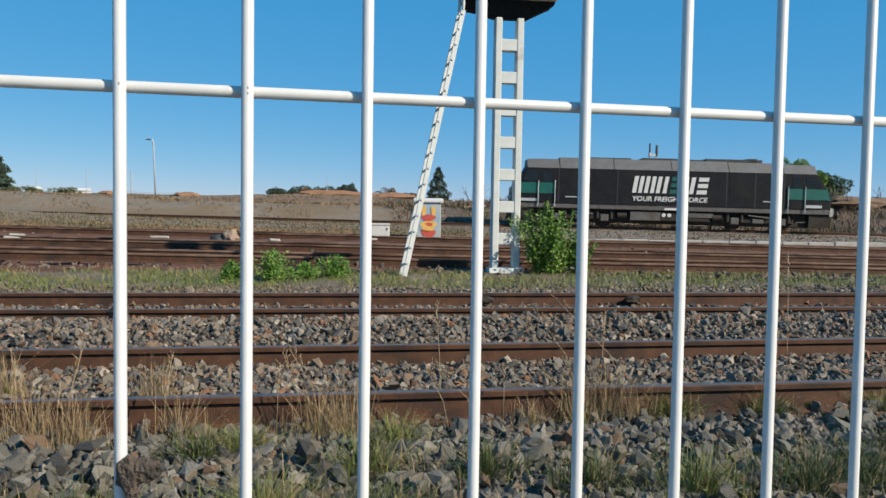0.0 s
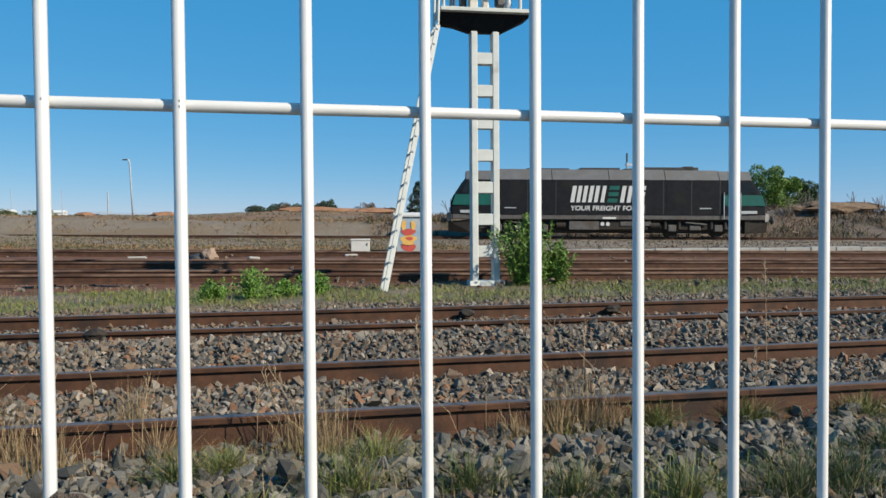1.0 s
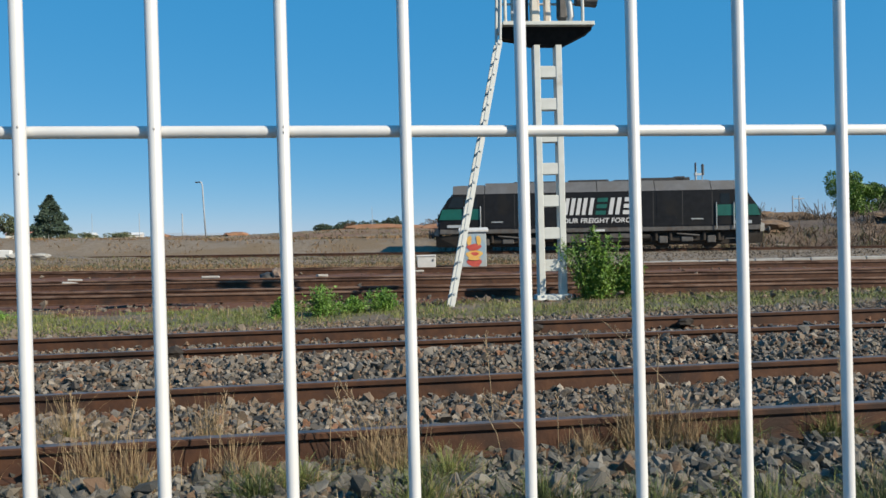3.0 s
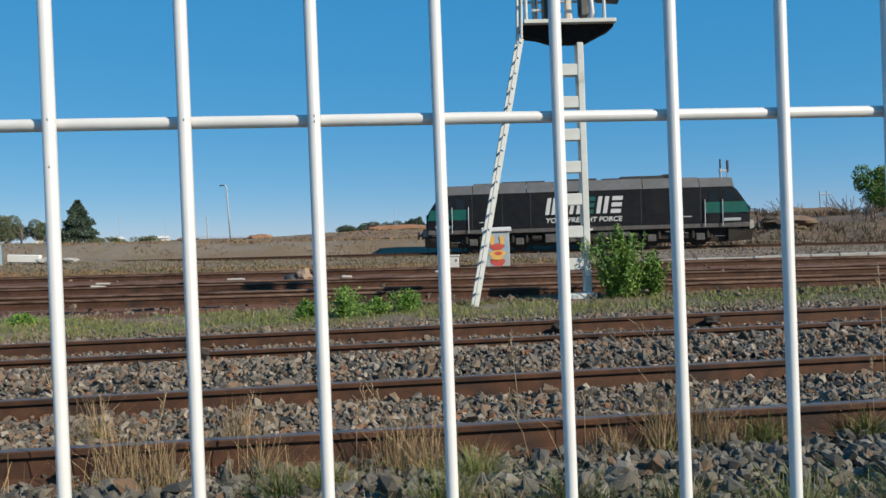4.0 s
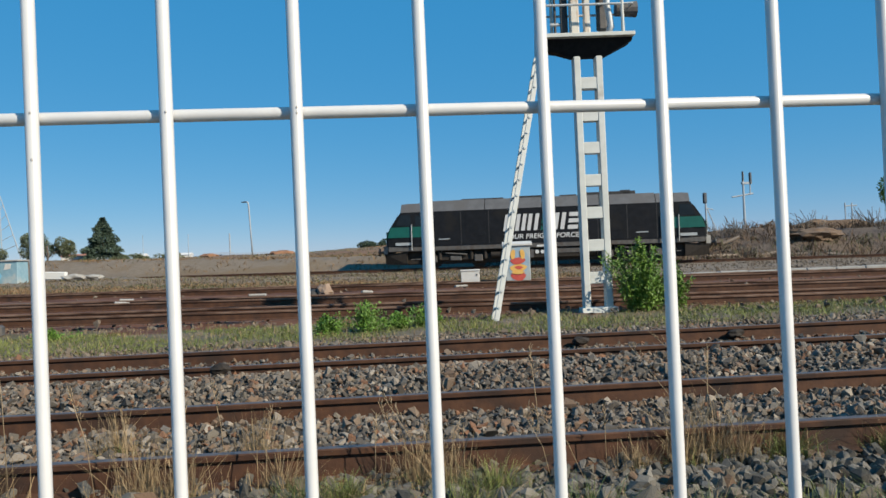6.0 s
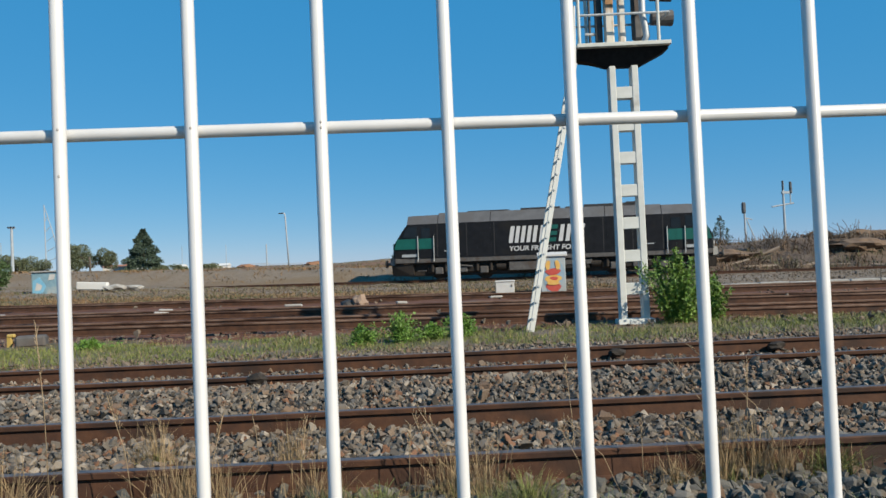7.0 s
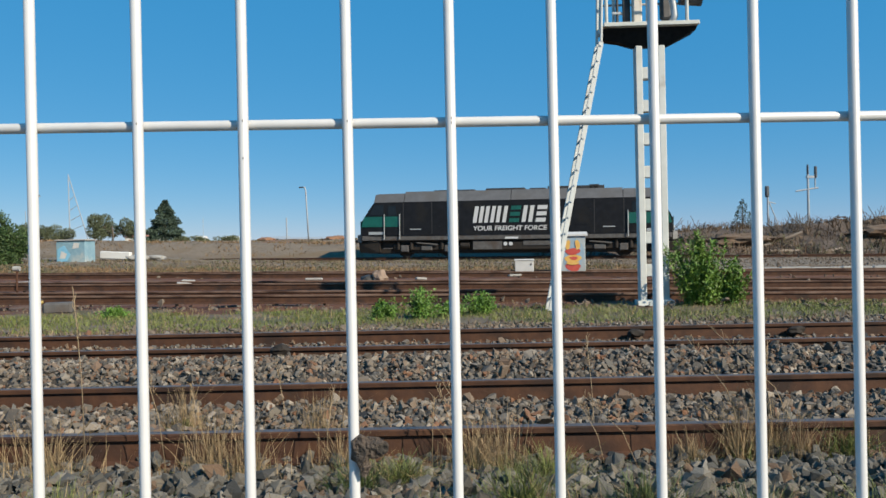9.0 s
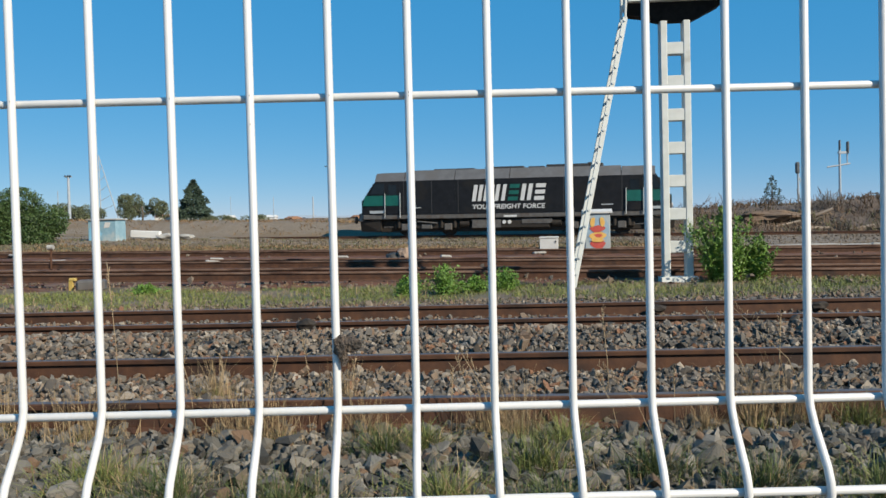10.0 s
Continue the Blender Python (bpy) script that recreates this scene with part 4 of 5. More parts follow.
    tree(-22.7, 40, 0.6, [(-0.5, 0, 2.0, 2.5, 2.0, 1.85), (1.4, 0, 1.3, 1.9, 1.6, 1.35), (0.3, -0.6, 0.8, 2.8, 1.6, 0.9)], 46000, 0.12, LEAFDARK, "large dark green rounded bush in the yard", 66, 0.12, "large_bush", "bush")
    tree(67.2, 90, 2.5, [(-1.2, 0, 4.6, 2.2, 2, 2.2), (1.4, 0, 4.0, 2.0, 2, 1.6), (-0.6, 0, 3.0, 2.6, 2, 1.4), (0.3, 0, 1.5, 2.8, 2, 1.5)], 12000, 0.25, LEAFBUSH, "bright green broadleaf tree behind the bank", 67)
    tree(72.2, 92, 2.5, [(-0.6, 0, 3.6, 1.8, 1.6, 1.5), (2.2, 0, 2.9, 2.0, 1.6, 1.2), (0.8, 0, 1.4, 3.0, 1.8, 1.4)], 9000, 0.25, LEAFDARK, "dark broadleaf tree behind the bank", 68)
    for i, (x, y, w, h) in enumerate(((2.0, 130, 2.4, 2.2), (6.0, 132, 2.8, 2.6), (10.0, 131, 2.4, 2.8), (12.6, 128, 1.3, 3.2), (22.0, 126, 1.6, 1.6), (26.5, 124, 1.6, 1.4))):
        tree(x, y, 2.3, [(-w * 0.3, 0, h * 0.48, w * 0.75, 1.4, h * 0.55), (w * 0.4, 0, h * 0.5, w * 0.65, 1.3, h * 0.52)], 5000, 0.26, LEAFFIR if i < 4 else BROWNBRUSH, "dark tree in a distant row" if i < 4 else "brown shrub on the skyline", 70 + i, group="distant tree row")
    for i, (x, y, w, h) in enumerate(((-27, 100, 1.4, 0.9), (-24, 102, 1.8, 0.9), (-29.5, 101, 1.0, 1.0), (4.2, 95, .8, 1.0), (14.5, 100, 1.4, 1.8), (16.5, 100, 1.0, 1.2), (52, 72, 3.0, 1.4), (60, 72, 4.0, 1.2), (36, 66, 2.0, 1.2))):
        tree(x, y, float(height(np.array(x), np.array(y))) - 0.2, [(-w * 0.3, 0, h * 0.5, w * 0.7, 1.0, h * 0.5), (w * 0.4, 0, h * 0.55, w * 0.6, 1.0, h * 0.5)], 1600, 0.18, LEAFFAR if x < 0 else BROWNBRUSH, "low scrub on the skyline", 90 + i, 0.08, "scrub_bush", "bush", group="skyline scrub")
    # bare twigs along the bank top
    for i in range(26):
        rng = np.random.default_rng(700 + i)
        x = rng.uniform(14, 62)
        y = 58 + YARD * x + rng.uniform(0, 3)
        bm = bmesh.new()
        for k in range(9):
            a = Vector((rng.normal(0, .5), 0, 0))
            b = a + Vector((rng.normal(0, .5), rng.normal(0, .2), rng.uniform(.5, 1.6)))
            tube([a, (a + b) / 2 + Vector((rng.normal(0, .12), 0, 0)), b], 0.018, 4, bm)
            tube([(a + b) / 2, b + Vector((rng.normal(0, .3), 0, -0.2))], 0.012, 4, bm)
        tagged(part("bare_shrub", bm, BARK, None, at=pose(x, y, float(height(np.array(x), np.array(y))) - 0.05)), "bare twiggy dead shrub on the bank", "bush", group="bare shrubs")

# ---- things in the yard ----
BOXGREY = mat("grey_cabinet_paint", (0.30, 0.35, 0.37), (0.37, 0.41, 0.42), rough=0.6, scale=4, bump=0.1, c=(0.30, 0.31, 0.30), c_scale=2)
BOXBLUE = mat("pale_blue_cabinet", (0.16, 0.29, 0.36), (0.23, 0.35, 0.41), rough=0.6, scale=4, bump=0.1, c=(0.36, 0.40, 0.40), c_scale=1.4)
LID = mat("white_lid", (0.541, 0.533, 0.512), (0.484, 0.477, 0.455), rough=0.6, scale=5, bump=0.1)
TAGRED = mat("red_spray_paint", (0.42, 0.06, 0.05), (0.50, 0.09, 0.06), rough=0.5, scale=9, bump=0)
TAGYELLOW = mat("orange_spray_paint", (0.62, 0.34, 0.08), (0.66, 0.42, 0.12), rough=0.5, scale=9, bump=0)
TAGBLUEGREY = mat("pale_blue_spray_paint", (0.22, 0.32, 0.40), (0.28, 0.37, 0.44), rough=0.6, scale=9, bump=0)
TAGBLUE = mat("blue_spray_paint", (0.16, 0.40, 0.58), (0.22, 0.46, 0.62), rough=0.5, scale=9, bump=0)
CONCRETE = mat("pale_concrete", (0.284, 0.278, 0.259), (0.341, 0.334, 0.317), scale=6, bump=0.3, c=(0.257, 0.242, 0.221), c_scale=2)
BOULDER = mat("tan_stone", (0.210, 0.145, 0.105), (0.260, 0.190, 0.140), scale=7, bump=0.5)
TIMBER = mat("old_timber", (0.20, 0.15, 0.11), (0.32, 0.26, 0.20), scale=8, bump=0.5, stretch=(0.2, 1, 1))
SANDORANGE = mat("orange_earth", (0.20, 0.095, 0.048), (0.26, 0.135, 0.07), scale=1.2, bump=0.6, bump_scale=5, dist=0.08)
# far steel: distance haze mixed into a lighter, bluer grey
STEELFAR = mat("hazed_pole_steel", (0.27, 0.31, 0.35), (0.34, 0.38, 0.41), rough=0.6, scale=4, bump=0.1)
SIGDARK = mat("weathered_signal_casing", (0.05, 0.06, 0.07), (0.08, 0.09, 0.10), rough=0.7, scale=4, bump=0.1)
YELLOW = mat("faded_yellow_paint", (0.36, 0.25, 0.06), (0.42, 0.30, 0.09), rough=0.6, scale=8, bump=0.1)
HOUSEWHITE = mat("far_white_render", (0.561, 0.561, 0.544), (0.612, 0.612, 0.595), scale=1, bump=0.05)
TILE = mat("orange_roof_tile", (0.34, 0.15, 0.09), (0.40, 0.19, 0.12), scale=3, bump=0.2)


def gz(x, y):
    return float(height(np.array(float(x)), np.array(float(y))))


def blob(bm, x, y, z, sx, sy, sz, seed, rough=0.2, sub=2):
    """A lumpy stone or heap."""
    tmp = bmesh.new()
    bmesh.ops.create_icosphere(tmp, subdivisions=sub, radius=1.0)
    rng = random.Random(seed)
    o = Vector((rng.uniform(0, 50), rng.uniform(0, 50), 0))
    for v in tmp.verts:
        v.co *= 1 + rough * noise.noise(v.co * 1.8 + o) + rng.uniform(-rough, rough) * 0.3
        v.co = Vector((x + v.co.x * sx, y + v.co.y * sy, z + v.co.z * sz))
    return merge(bm, tmp)


def relay_cabinet():
    c = thing("relay_cabinet", pose(4.78, 23.2, 0.36, 0, 0, -8), "grey trackside relay cabinet with white lid and bright spray paint", "cabinet")
    b = part("body", box(0.74, 0.5, 1.12, bevel=0.015), BOXGREY, c)
    part("lid", loft([(-0.44, [(-0.30, 1.12), (-0.30, 1.17), (0, 1.25), (0.30, 1.17), (0.30, 1.12)]), (0.44, [(-0.30, 1.12), (-0.30, 1.17), (0, 1.25), (0.30, 1.17), (0.30, 1.12)])]), LID, c, "white pitched lid")
    part("plinth", box(0.8, 0.56, 0.12, z=-0.1, bevel=0.01), CONCRETE, c)
    part("door_seam", slab(rect(-0.005, 0.005, 0.08, 1.08), -0.25, 0.004), DARKSTEEL, c)
    y = -0.25
    def oval(cx, cz, rx, rz, tilt=0.0, wob=0.12):
        return [(cx + rx * math.cos(t) * (1 + wob * math.sin(3 * t + cx * 9)) + tilt * rz * math.sin(t), cz + rz * math.sin(t) * (1 + wob * math.cos(2 * t + cz * 7))) for t in (k * math.pi / 9 for k in range(18))]
    for pts, m in ((oval(0, 0.55, 0.33, 0.48), TAGBLUEGREY), (oval(0, 0.2, 0.22, 0.13), TAGRED), (oval(0, 0.44, 0.25, 0.12, 0.2), TAGYELLOW), (oval(0.02, 0.46, 0.12, 0.05, -0.3), TAGRED), (oval(0, 0.66, 0.22, 0.10), TAGRED),
                   (oval(-0.14, 0.86, 0.07, 0.16, 0.1), TAGYELLOW), (oval(0.14, 0.86, 0.07, 0.16, -0.1), TAGYELLOW), (oval(0, 0.31, 0.2, 0.04, 0.4), TAGYELLOW)):
        y -= 0.003
        part("spray_paint", slab(pts, y, 0.003), m, c, "bright sprayed patch")


def small_cabinet():
    c = thing("small_cabinet", pose(3.36, 23.45, 0.33, 0, 0, -8), "small white trackside box on the ground", "cabinet")
    part("body", box(0.56, 0.4, 0.44, bevel=0.012), LID, c)
    part("lid", box(0.6, 0.44, 0.05, z=0.44, bevel=0.012), LID, c)
    part("hinge", box(0.03, 0.02, 0.06, 0.2, -0.21, 0.3), DARKSTEEL, c)


def blue_cabinet():
    c = thing("blue_cabinet", pose(-17.95, 42.3, 0.78, 0, 0, -8), "pale blue trackside cabinet with faded spray paint", "cabinet")
    part("body", box(1.6, 1.0, 1.22, bevel=0.02), BOXBLUE, c)
    part("lid", box(1.76, 1.14, 0.08, z=1.22, bevel=0.02), CONCRETE, c, "pale flat lid")
    y = -0.5
    for pts, m in (([(-0.75, 0.1), (-0.2, 0.15), (0.0, 0.5), (-0.35, 1.0), (-0.72, 0.8)], TAGBLUE), ([(-0.62, 0.3), (-0.3, 0.3), (-0.2, 0.55), (-0.5, 0.7)], LID), ([(0.1, 0.8), (0.45, 0.85), (0.5, 1.1), (0.2, 1.12)], LID)):
        y -= 0.004
        part("spray_paint", slab(pts, y, 0.004), m, c, "faded sprayed patch")


def lamp_post(x, y, top, lean=0.0, arm=-0.7, label="tall street lamp with a bent arm", heads=1):
    z = gz(x, y)
    l = thing("lamp_post", pose(x, y, z, 0, lean, 0), label, "lamp post", group="lamp posts")
    h = top - z
    part("pole", tube([(0, 0, -0.2), (0, 0, h * 0.5), (0, 0, h * 0.94), (arm * 0.25, 0, h), (arm, 0, h + 0.02)], 0.085, 8), STEELFAR, l)
    part("lamp_head", box(0.55, 0.22, 0.13, arm * 1.35, 0, h - 0.05, bevel=0.04), DARKSTEEL, l)
    return l


def far_poles():
    lamp_post(-11.95, 90, 8.5, -2.2, -0.35)
    p = thing("floodlight_pole", pose(-32.9, 70, 2.0), "tall floodlight pole with a small head frame", "lamp post")
    part("pole", rod((0, 0, -0.2), (0, 0, 4.5), 0.15, 0.10), STEELFAR, p)
    part("head_frame", box(0.62, 0.15, 0.08, 0, 0, 4.45), STEELFAR, p)
    for s in (-1, 0, 1):
        part("floodlight", box(0.15, 0.15, 0.13, s * 0.22, -0.1, 4.5, bevel=0.03), DARKSTEEL, p)
    t = thing("lattice_pylon", pose(-50.9, 120, 3.5), "thin distant lattice pylon", "pylon")
    part("pylon_leg", rod((-0.6, 0, -0.3), (-0.7, 0, 10.0), 0.10, 0.07, 6), STEELFAR, t)
    part("pylon_leg", rod((2.2, 0, -0.3), (-0.6, 0, 9.6), 0.09, 0.06, 6), STEELFAR, t)
    for k in range(1, 6):
        z = 1.5 * k
        part("brace", rod((-0.65, 0, z), (2.2 - 0.28 * (z + 0.9), 0, z + 0.9), 0.045, seg=4), STEELFAR, t)
    for x, y, top, r in ((-16, 100, 5.5, .1), (-24.8, 118, 6.4, .05), (-57, 118, 8, .06), (-37.0, 140, 7.5, .05), (8.6, 120, 6.8, .05)):
        z = gz(x, y)
        tagged(part("distant_pole", rod((0, 0, -0.2), (0, 0, top - z), r, r * 0.8, 6), STEELFAR, None, at=pose(x, y, z)), "thin distant pole on the skyline", "pole", group="distant poles")
    # signals on the bank
    s = thing("distant_signal", pose(38.4, 75, gz(38.4, 75)), "dark two-headed signal on a bracketed post", "signal")
    h = 8.65 - gz(38.4, 75)
    part("post", rod((0, 0, -0.3), (0, 0, h - 0.2), 0.13, 0.10), STEELFAR, s)
    part("bracket", rod((-1.2, 0, h - 2.6), (1.0, 0, h - 2.3), 0.08), STEELFAR, s)
    part("bracket", rod((0.72, 0, h - 2.4), (0.72, 0, h - 1.2), 0.06), STEELFAR, s)
    part("signal_head", box(0.15, 0.2, 0.95, -0.05, -0.1, h - 1.0, bevel=0.05), SIGDARK, s)
    part("signal_head", box(0.26, 0.25, 1.15, 0.72, -0.1, h - 1.35, bevel=0.08), SIGDARK, s)
    part("cage", box(1.0, 0.3, 0.22, 0.36, 0, h - 1.35), STEELFAR, s)
    s = thing("distant_signal", pose(34.4, 75, gz(34.4, 75)), "dark single signal with a rear ladder", "signal")
    h = 6.5 - gz(34.4, 75)
    part("post", rod((0, 0, -0.3), (0, 0, h - 0.5), 0.1, 0.09), STEELFAR, s)
    part("signal_head", box(0.4, 0.3, 1.1, -0.1, -0.1, h - 1.0, bevel=0.1), SIGDARK, s)
    part("rear_ladder", rod((0.2, 0.2, h - 1.4), (1.5, 0.3, -0.2), 0.06, seg=6), STEELFAR, s)
    part("rear_ladder", rod((0.1, 0.2, h - 1.4), (0.9, 0.3, h - 1.6), 0.05, seg=6), STEELFAR, s)
    g = thing("distant_signal", pose(47.5, 72, gz(47.5, 72)), "small far gantry signal", "signal")
    for x in (-0.35, 0.35):
        part("post", rod((x, 0, -0.3), (x, 0, 3.0), 0.06, seg=6), STEELFAR, g)
    part("bracket", rod((-0.35, 0, 2.7), (0.9, 0, 2.7), 0.06, seg=6), STEELFAR, g)


def yard_clutter():
    # concrete cable trough along the far yard track
    a, b = Vector((8.5, 26.6, 0)), Vector((34.0, 22.9, 0))
    n = 26
    d = (b - a) / n
    c = thing("cable_trough", pose(0, 0, 0), "line of pale concrete trough covers beside the track", "cable trough")
    me = mesh_from(box(d.length - 0.04, 0.34, 0.16, bevel=0.015), "trough_cover")
    for k in range(n):
        p = a + d * (k + 0.5)
        part("trough_cover", me, CONCRETE, c, at=pose(p.x, p.y, 0.15 + random.uniform(-0.015, 0.015), 0, 0, math.degrees(math.atan2(d.y, d.x)) + random.uniform(-1, 1)))
    for i, (x, y, l) in enumerate(((-6.6, 23.0, .38), (-6.2, 21.4, .5), (-2.9, 22.7, .5), (-11.3, 22.9, .45), (14.5, 21.2, .9), (17.0, 20.4, .5), (19.2, 20.6, .4), (0.2, 21.3, .3), (3.0, 22.9, .4), (-14.5, 26.5, .4), (7.6, 21.5, .4))):
        tagged(part("concrete_scrap", box(l, .18, .07, bevel=0.02), CONCRETE, None, at=pose(x, y, gz(x, y) + 0.02 + 0.05 * (i % 2), random.uniform(-6, 6), random.uniform(-6, 6), random.uniform(-30, 20))), "pale broken concrete scrap between the rails", "debris", group="concrete scraps")
    tagged(part("boulder", blob(None, 0, 0, 0.16, 0.22, 0.2, 0.24, 4, 0.35), BOULDER, None, at=pose(-0.93, 21.2, gz(-0.93, 21.2))), "tan lump of stone lying on the track", "stone")
    tagged(part("dark_lump", blob(None, 0, 0, 0.1, 0.2, 0.2, 0.16, 9, 0.35), DARKSTEEL, None, at=pose(-1.25, 21.3, gz(-1.25, 21.3))), "dark lump beside a tan stone", "stone")
    tagged(part("white_wall", box(1.75, 0.3, 0.42, bevel=0.04), HOUSEWHITE, None, at=pose(-16.5, 44, 0.98, 0, 3, -8)), "low white concrete block lying in gravel", "debris")
    tagged(part("white_rubble", blob(blob(None, 0, 0, .12, .7, .4, .2, 5, .4), 0.9, 0.1, .1, .6, .3, .16, 6, .4), CONCRETE, None, at=pose(-15.3, 44, 0.92)), "pale rubble beside a white block", "debris")
    tagged(part("point_motor", box(0.52, 0.35, 0.22, bevel=0.04), SILL, None, at=pose(-6.75, 14.9, gz(-6.75, 14.9), 0, 0, 12)), "grey point motor box beside the grass", "machine")
    y = thing("marker_post", pose(-7.15, 14.9, gz(-7.15, 14.9)), "short faded yellow marker by a grey box", "marker")
    part("post", box(0.09, 0.07, 0.2, bevel=0.01), YELLOW, y)
    part("cap", box(0.15, 0.09, 0.07, 0.03, 0, 0.19, bevel=0.02), YELLOW, y)
    lv = thing("point_lever", pose(-10.3, 20.5, gz(-10.3, 20.5)), "rusty point lever with a pale weight", "lever")
    part("rod", rod((0, 0, 0), (0.02, 0, 0.62), 0.03, seg=8), RUST, lv)
    part("weight", rod((-0.07, 0, 0.64), (0.09, 0, 0.64), 0.065, seg=12), CONCRETE, lv)
    # dark rail-side objects on the near tracks
    for x, yy in ((2.62, 8.9), (4.5, 8.8), (-1.3, 7.32)):
        tagged(part("rail_joint_box", blob(box(0.16, 0.08, 0.07, bevel=0.02), 0.02, -0.02, 0.05, 0.10, 0.05, 0.05, int(x * 10), 0.4), BOGIE, None, at=pose(x, yy, gz(x, yy) + 0.06)), "small dark greasy box fixed against the rail", "rail fitting", group="rail joint boxes")
    # scrap timber and earth on the bank
    for i in range(12):
        r = random.Random(40 + i)
        x = r.uniform(13, 40)
        w = r.uniform(53.5, 58)
        yy = w + YARD * x
        tagged(part("log", rod((-r.uniform(.5, 1.4), 0, 0), (r.uniform(.5, 1.4), 0, r.uniform(-.25, .25)), r.uniform(.05, .13), seg=8), TIMBER, None, at=pose(x, yy, gz(x, yy) + 0.08, 0, r.uniform(-14, 14), r.uniform(-40, 40))), "old grey timber lying on the bank", "log", group="scrap timbers")
    for i, (x, yy, sx, sz) in enumerate(((36, 61 + YARD * 36 + 5, 3.2, .8), (31, 58 + YARD * 31, 2.0, .6), (43, 60 + YARD * 43, 3.5, .6), (22, 57 + YARD * 22, 2.4, .5), (52, 60 + YARD * 52, 4.5, .7))):
        tagged(part("brush_mound", blob(None, 0, 0, 0, sx, 1.4, sz, 60 + i, .45, 3), BROWNBRUSH, None, at=pose(x, yy, gz(x, yy))), "heap of brown brush and earth", "heap", group="brush heaps")
    for i, (x, yy, sx, sz) in enumerate(((-8.5, 88, 1.5, .45), (-16.5, 89, 1.0, .4), (8.0, 86, 6, .5), (13, 84, 3, .7))):
        tagged(part("earth_mound", blob(None, 0, 0, 0, sx, 1.6, sz, 80 + i, .3, 3), SANDORANGE, None, at=pose(x, yy, gz(x, yy))), "low heap of orange-brown earth", "heap", group="earth heaps")
    for i, (x, yy, w, h, m) in enumerate(((-39.1, 116, 4.8, 0.0, TILE), (-31.4, 118, 1.2, .8, HOUSEWHITE), (-27, 122, 3.5, .8, HOUSEWHITE), (-21, 124, 3.0, .7, STEELFAR), (-17, 122, 7, .5, STEELFAR))):
        z = gz(x, yy)
        h = h or max(0.4, 3.75 - z)
        hs = thing("far_shed", pose(x, yy, z), "low distant pale shed on the skyline", "shed", group="distant sheds")
        part("wall", box(w, 2.5, h, bevel=0.02), HOUSEWHITE, hs)
        part("roof", loft([(-w / 2 - .1, [(-1.4, h), (0, h + .35), (1.4, h)]), (w / 2 + .1, [(-1.4, h), (0, h + .35), (1.4, h)])]), m, hs)


def leaf_on_wire():
    bm = blob(None, 0, 0, 0, 0.0036, 0.003, 0.006, 11, 0.5, 2)
    blob(bm, 0.006, -0.001, 0.0015, 0.006, 0.002, 0.0036, 12, 0.6, 2)
    blob(bm, 0.0016, 0, -0.006, 0.0022, 0.002, 0.0035, 13, 0.5, 2)
    tagged(part("dried_leaf", bm, mat("dried_mud_leaf", (0.055, 0.040, 0.030), (0.12, 0.092, 0.07), scale=300, bump=0.6, bump_scale=600, c=(0.03, 0.025, 0.02), c_scale=160), None, at=pose(0.0032, -0.0035, 1.092) @ Matrix.Scale(1.25, 4)), "crumpled dried brown leaf stuck to a fence wire", "leaf")


def weld_marks(f):
    g = mat("grey_chip", (0.26, 0.25, 0.24), (0.36, 0.35, 0.34), scale=100, bump=0.2)
    me = mesh_from(blob(None, 0, 0, 0, 0.00045, 0.0003, 0.0006, 3, 0.3, 1), "paint_chip")
    for k, z in ((0, 1.2503), (1, 1.251), (-1, 1.2333), (-1, 1.2512), (-2, 1.2505), (0, 1.0508), (1, 1.2488), (-4, 1.251), (-1, 1.05)):
        part("paint_chip", me, g, f, at=pose(k * 0.05 + 0.0003, -0.0025, z))

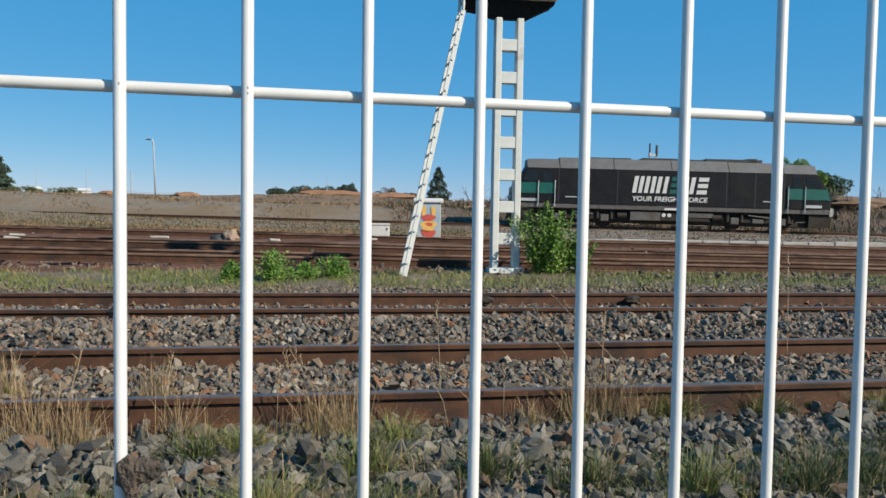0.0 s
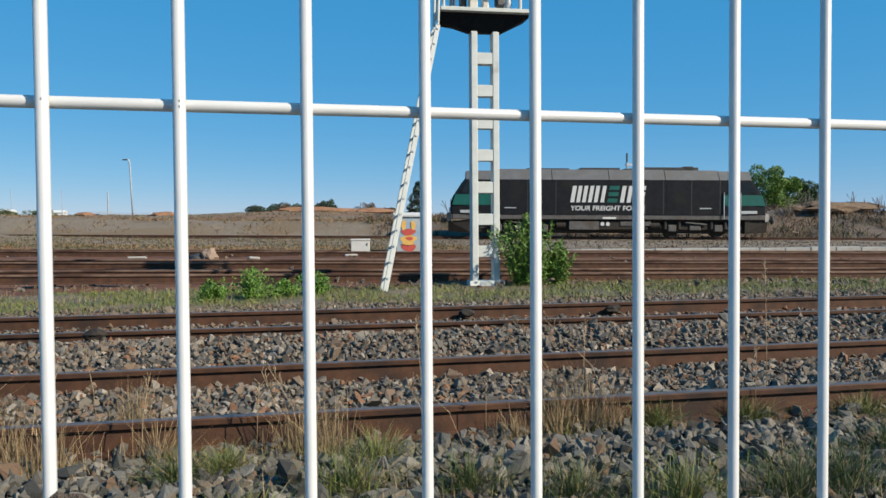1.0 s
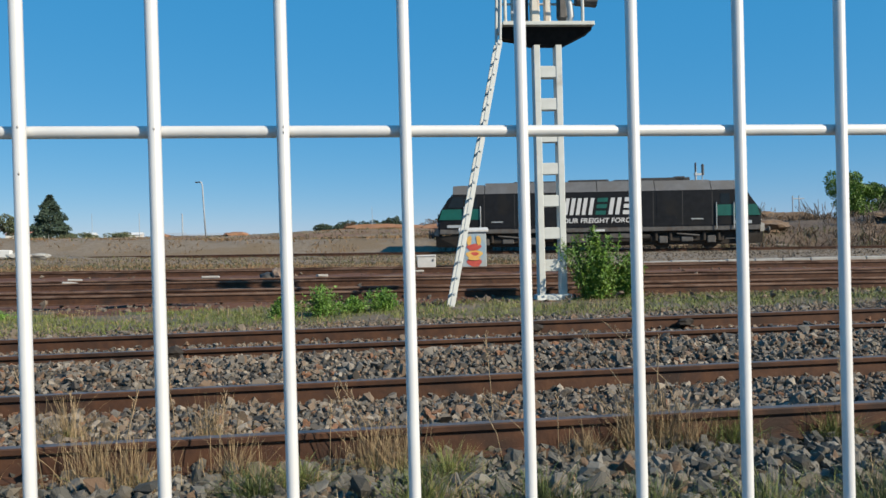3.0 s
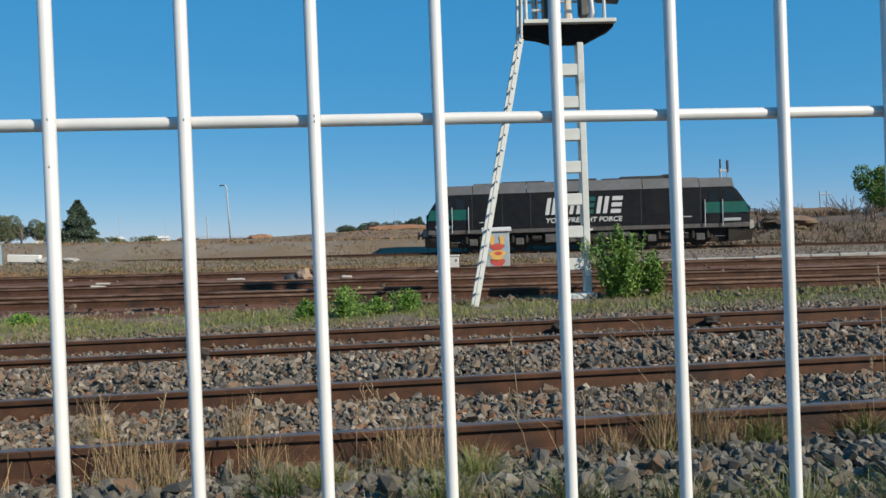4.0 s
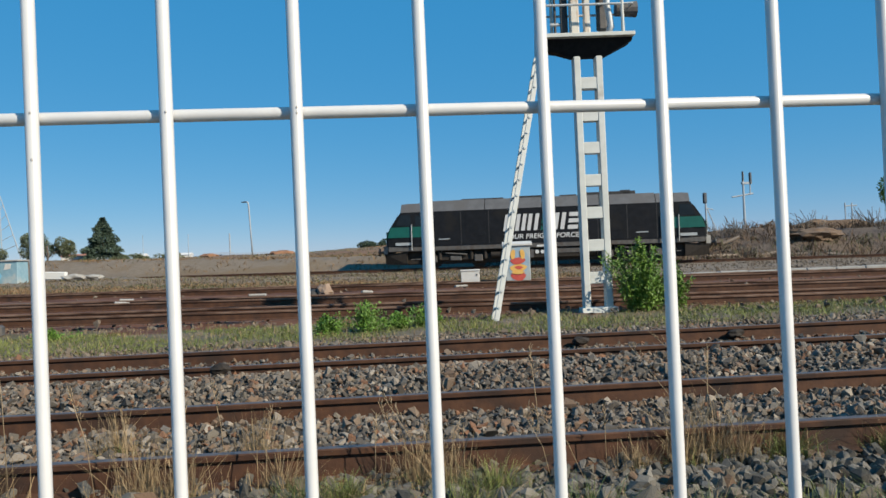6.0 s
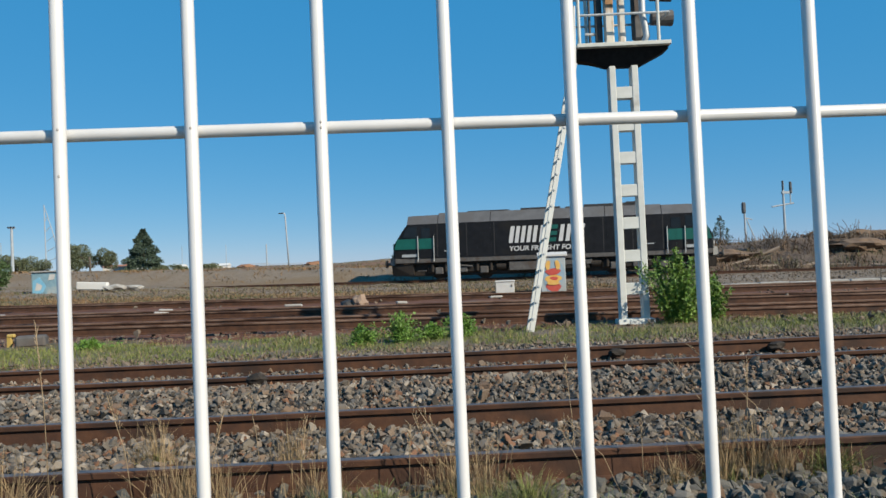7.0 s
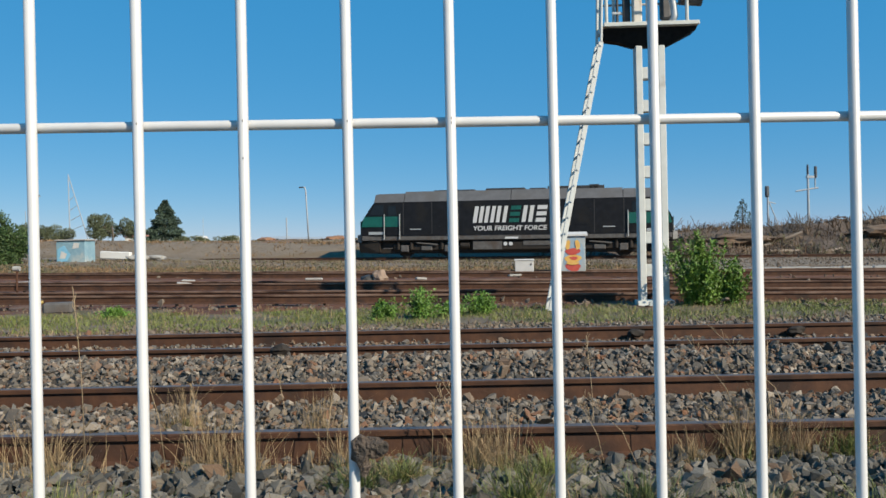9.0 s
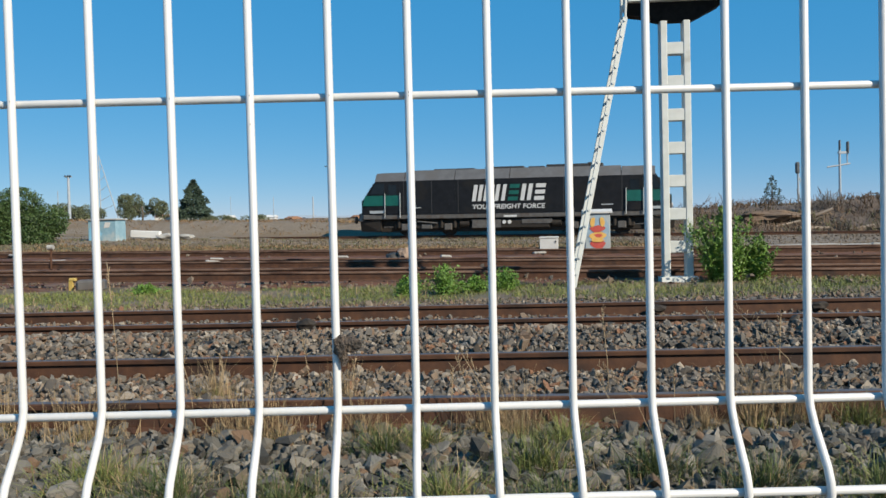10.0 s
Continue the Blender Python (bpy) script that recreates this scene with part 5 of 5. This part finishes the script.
weld_marks(fence())
leaf_on_wire()
ground()
for y0, sl, x0, x1, z, gr in ((4.63, NEAR, -14, 18, 0.225, 0), (8.40, NEAR - 0.02, -22, 26, 0.215, 0)):
    track(y0, sl, x0, x1, z, "rusty rails of a ballasted track", grade=gr)
for y0, sl, x0, x1, z in ((15.7, -0.12, -24, 24, 0.32), (19.6, -0.165, -32, 30, 0.38), (24.3, -0.21, -40, 36, 0.50)):
    track(y0, sl, x0, x1, z, "rusty sunken rails of a disused yard track", False, RAILLIT, grade=-0.010)
track(50.31, math.tan(radians(-13.8)), -60, 60, 0.679, "yard track on a gravel bank", grade=-0.011)
loose_stones(ballast("ballast_stones", 25000, (-4.0, 5.6), (2.4, 4.3), 0.029, 5, "large loose grey and tan ballast stones", material=GREYSTONE))
ballast("fine_ballast_stones", 74000, (-7.5, 10.0), (4.2, 10.5), 0.0235, 6, "loose grey and rust-brown ballast stones between the rails", lambda x, y: np.clip(np.minimum(x + 7.5, 10.0 - x) * 0.8 + 0.1, 0, 1))
ballast("strip_gravel", 6000, (-9, 12), (10.2, 11.1), 0.022, 9, "pale gravel edging the grass strip", slope=NEAR, material=BANKSTONE, corners=9)
ballast("bank_gravel", 24000, (-34, 32), (25.5, 48.0), 0.032, 7, "coarse tan gravel on the bank", slope=YARD, material=BANKSTONE, corners=8)
ballast("yard_gravel", 9000, (-18, 20), (13.6, 25.0), 0.04, 8, "scattered pale gravel among the yard rails", material=BANKSTONE, density=lambda x, y: 0.07 + 0.93 * (np.abs(y - YARD * x - 14.4) < 0.8), slope=YARD, corners=8)
mast()
ladder()
LOCO = locomotive()
relay_cabinet()
small_cabinet()
blue_cabinet()
far_poles()
yard_clutter()
plants()


def motions():
    # distance along the track, metres
    run = [(0, 24.62), (1.25, 21.55), (2.5, 18.61), (3.75, 15.92), (5, 13.44), (6.25, 11.15), (7.5, 8.96), (8.75, 6.86), (10, 4.79)]
    a = radians(-13.8)
    walk(LOCO, [(t, pose(s * math.cos(a), 50.31 + s * math.sin(a), 0.679 - 0.011 * s, 0, 0.63, -13.8)) for t, s in run])


motions()
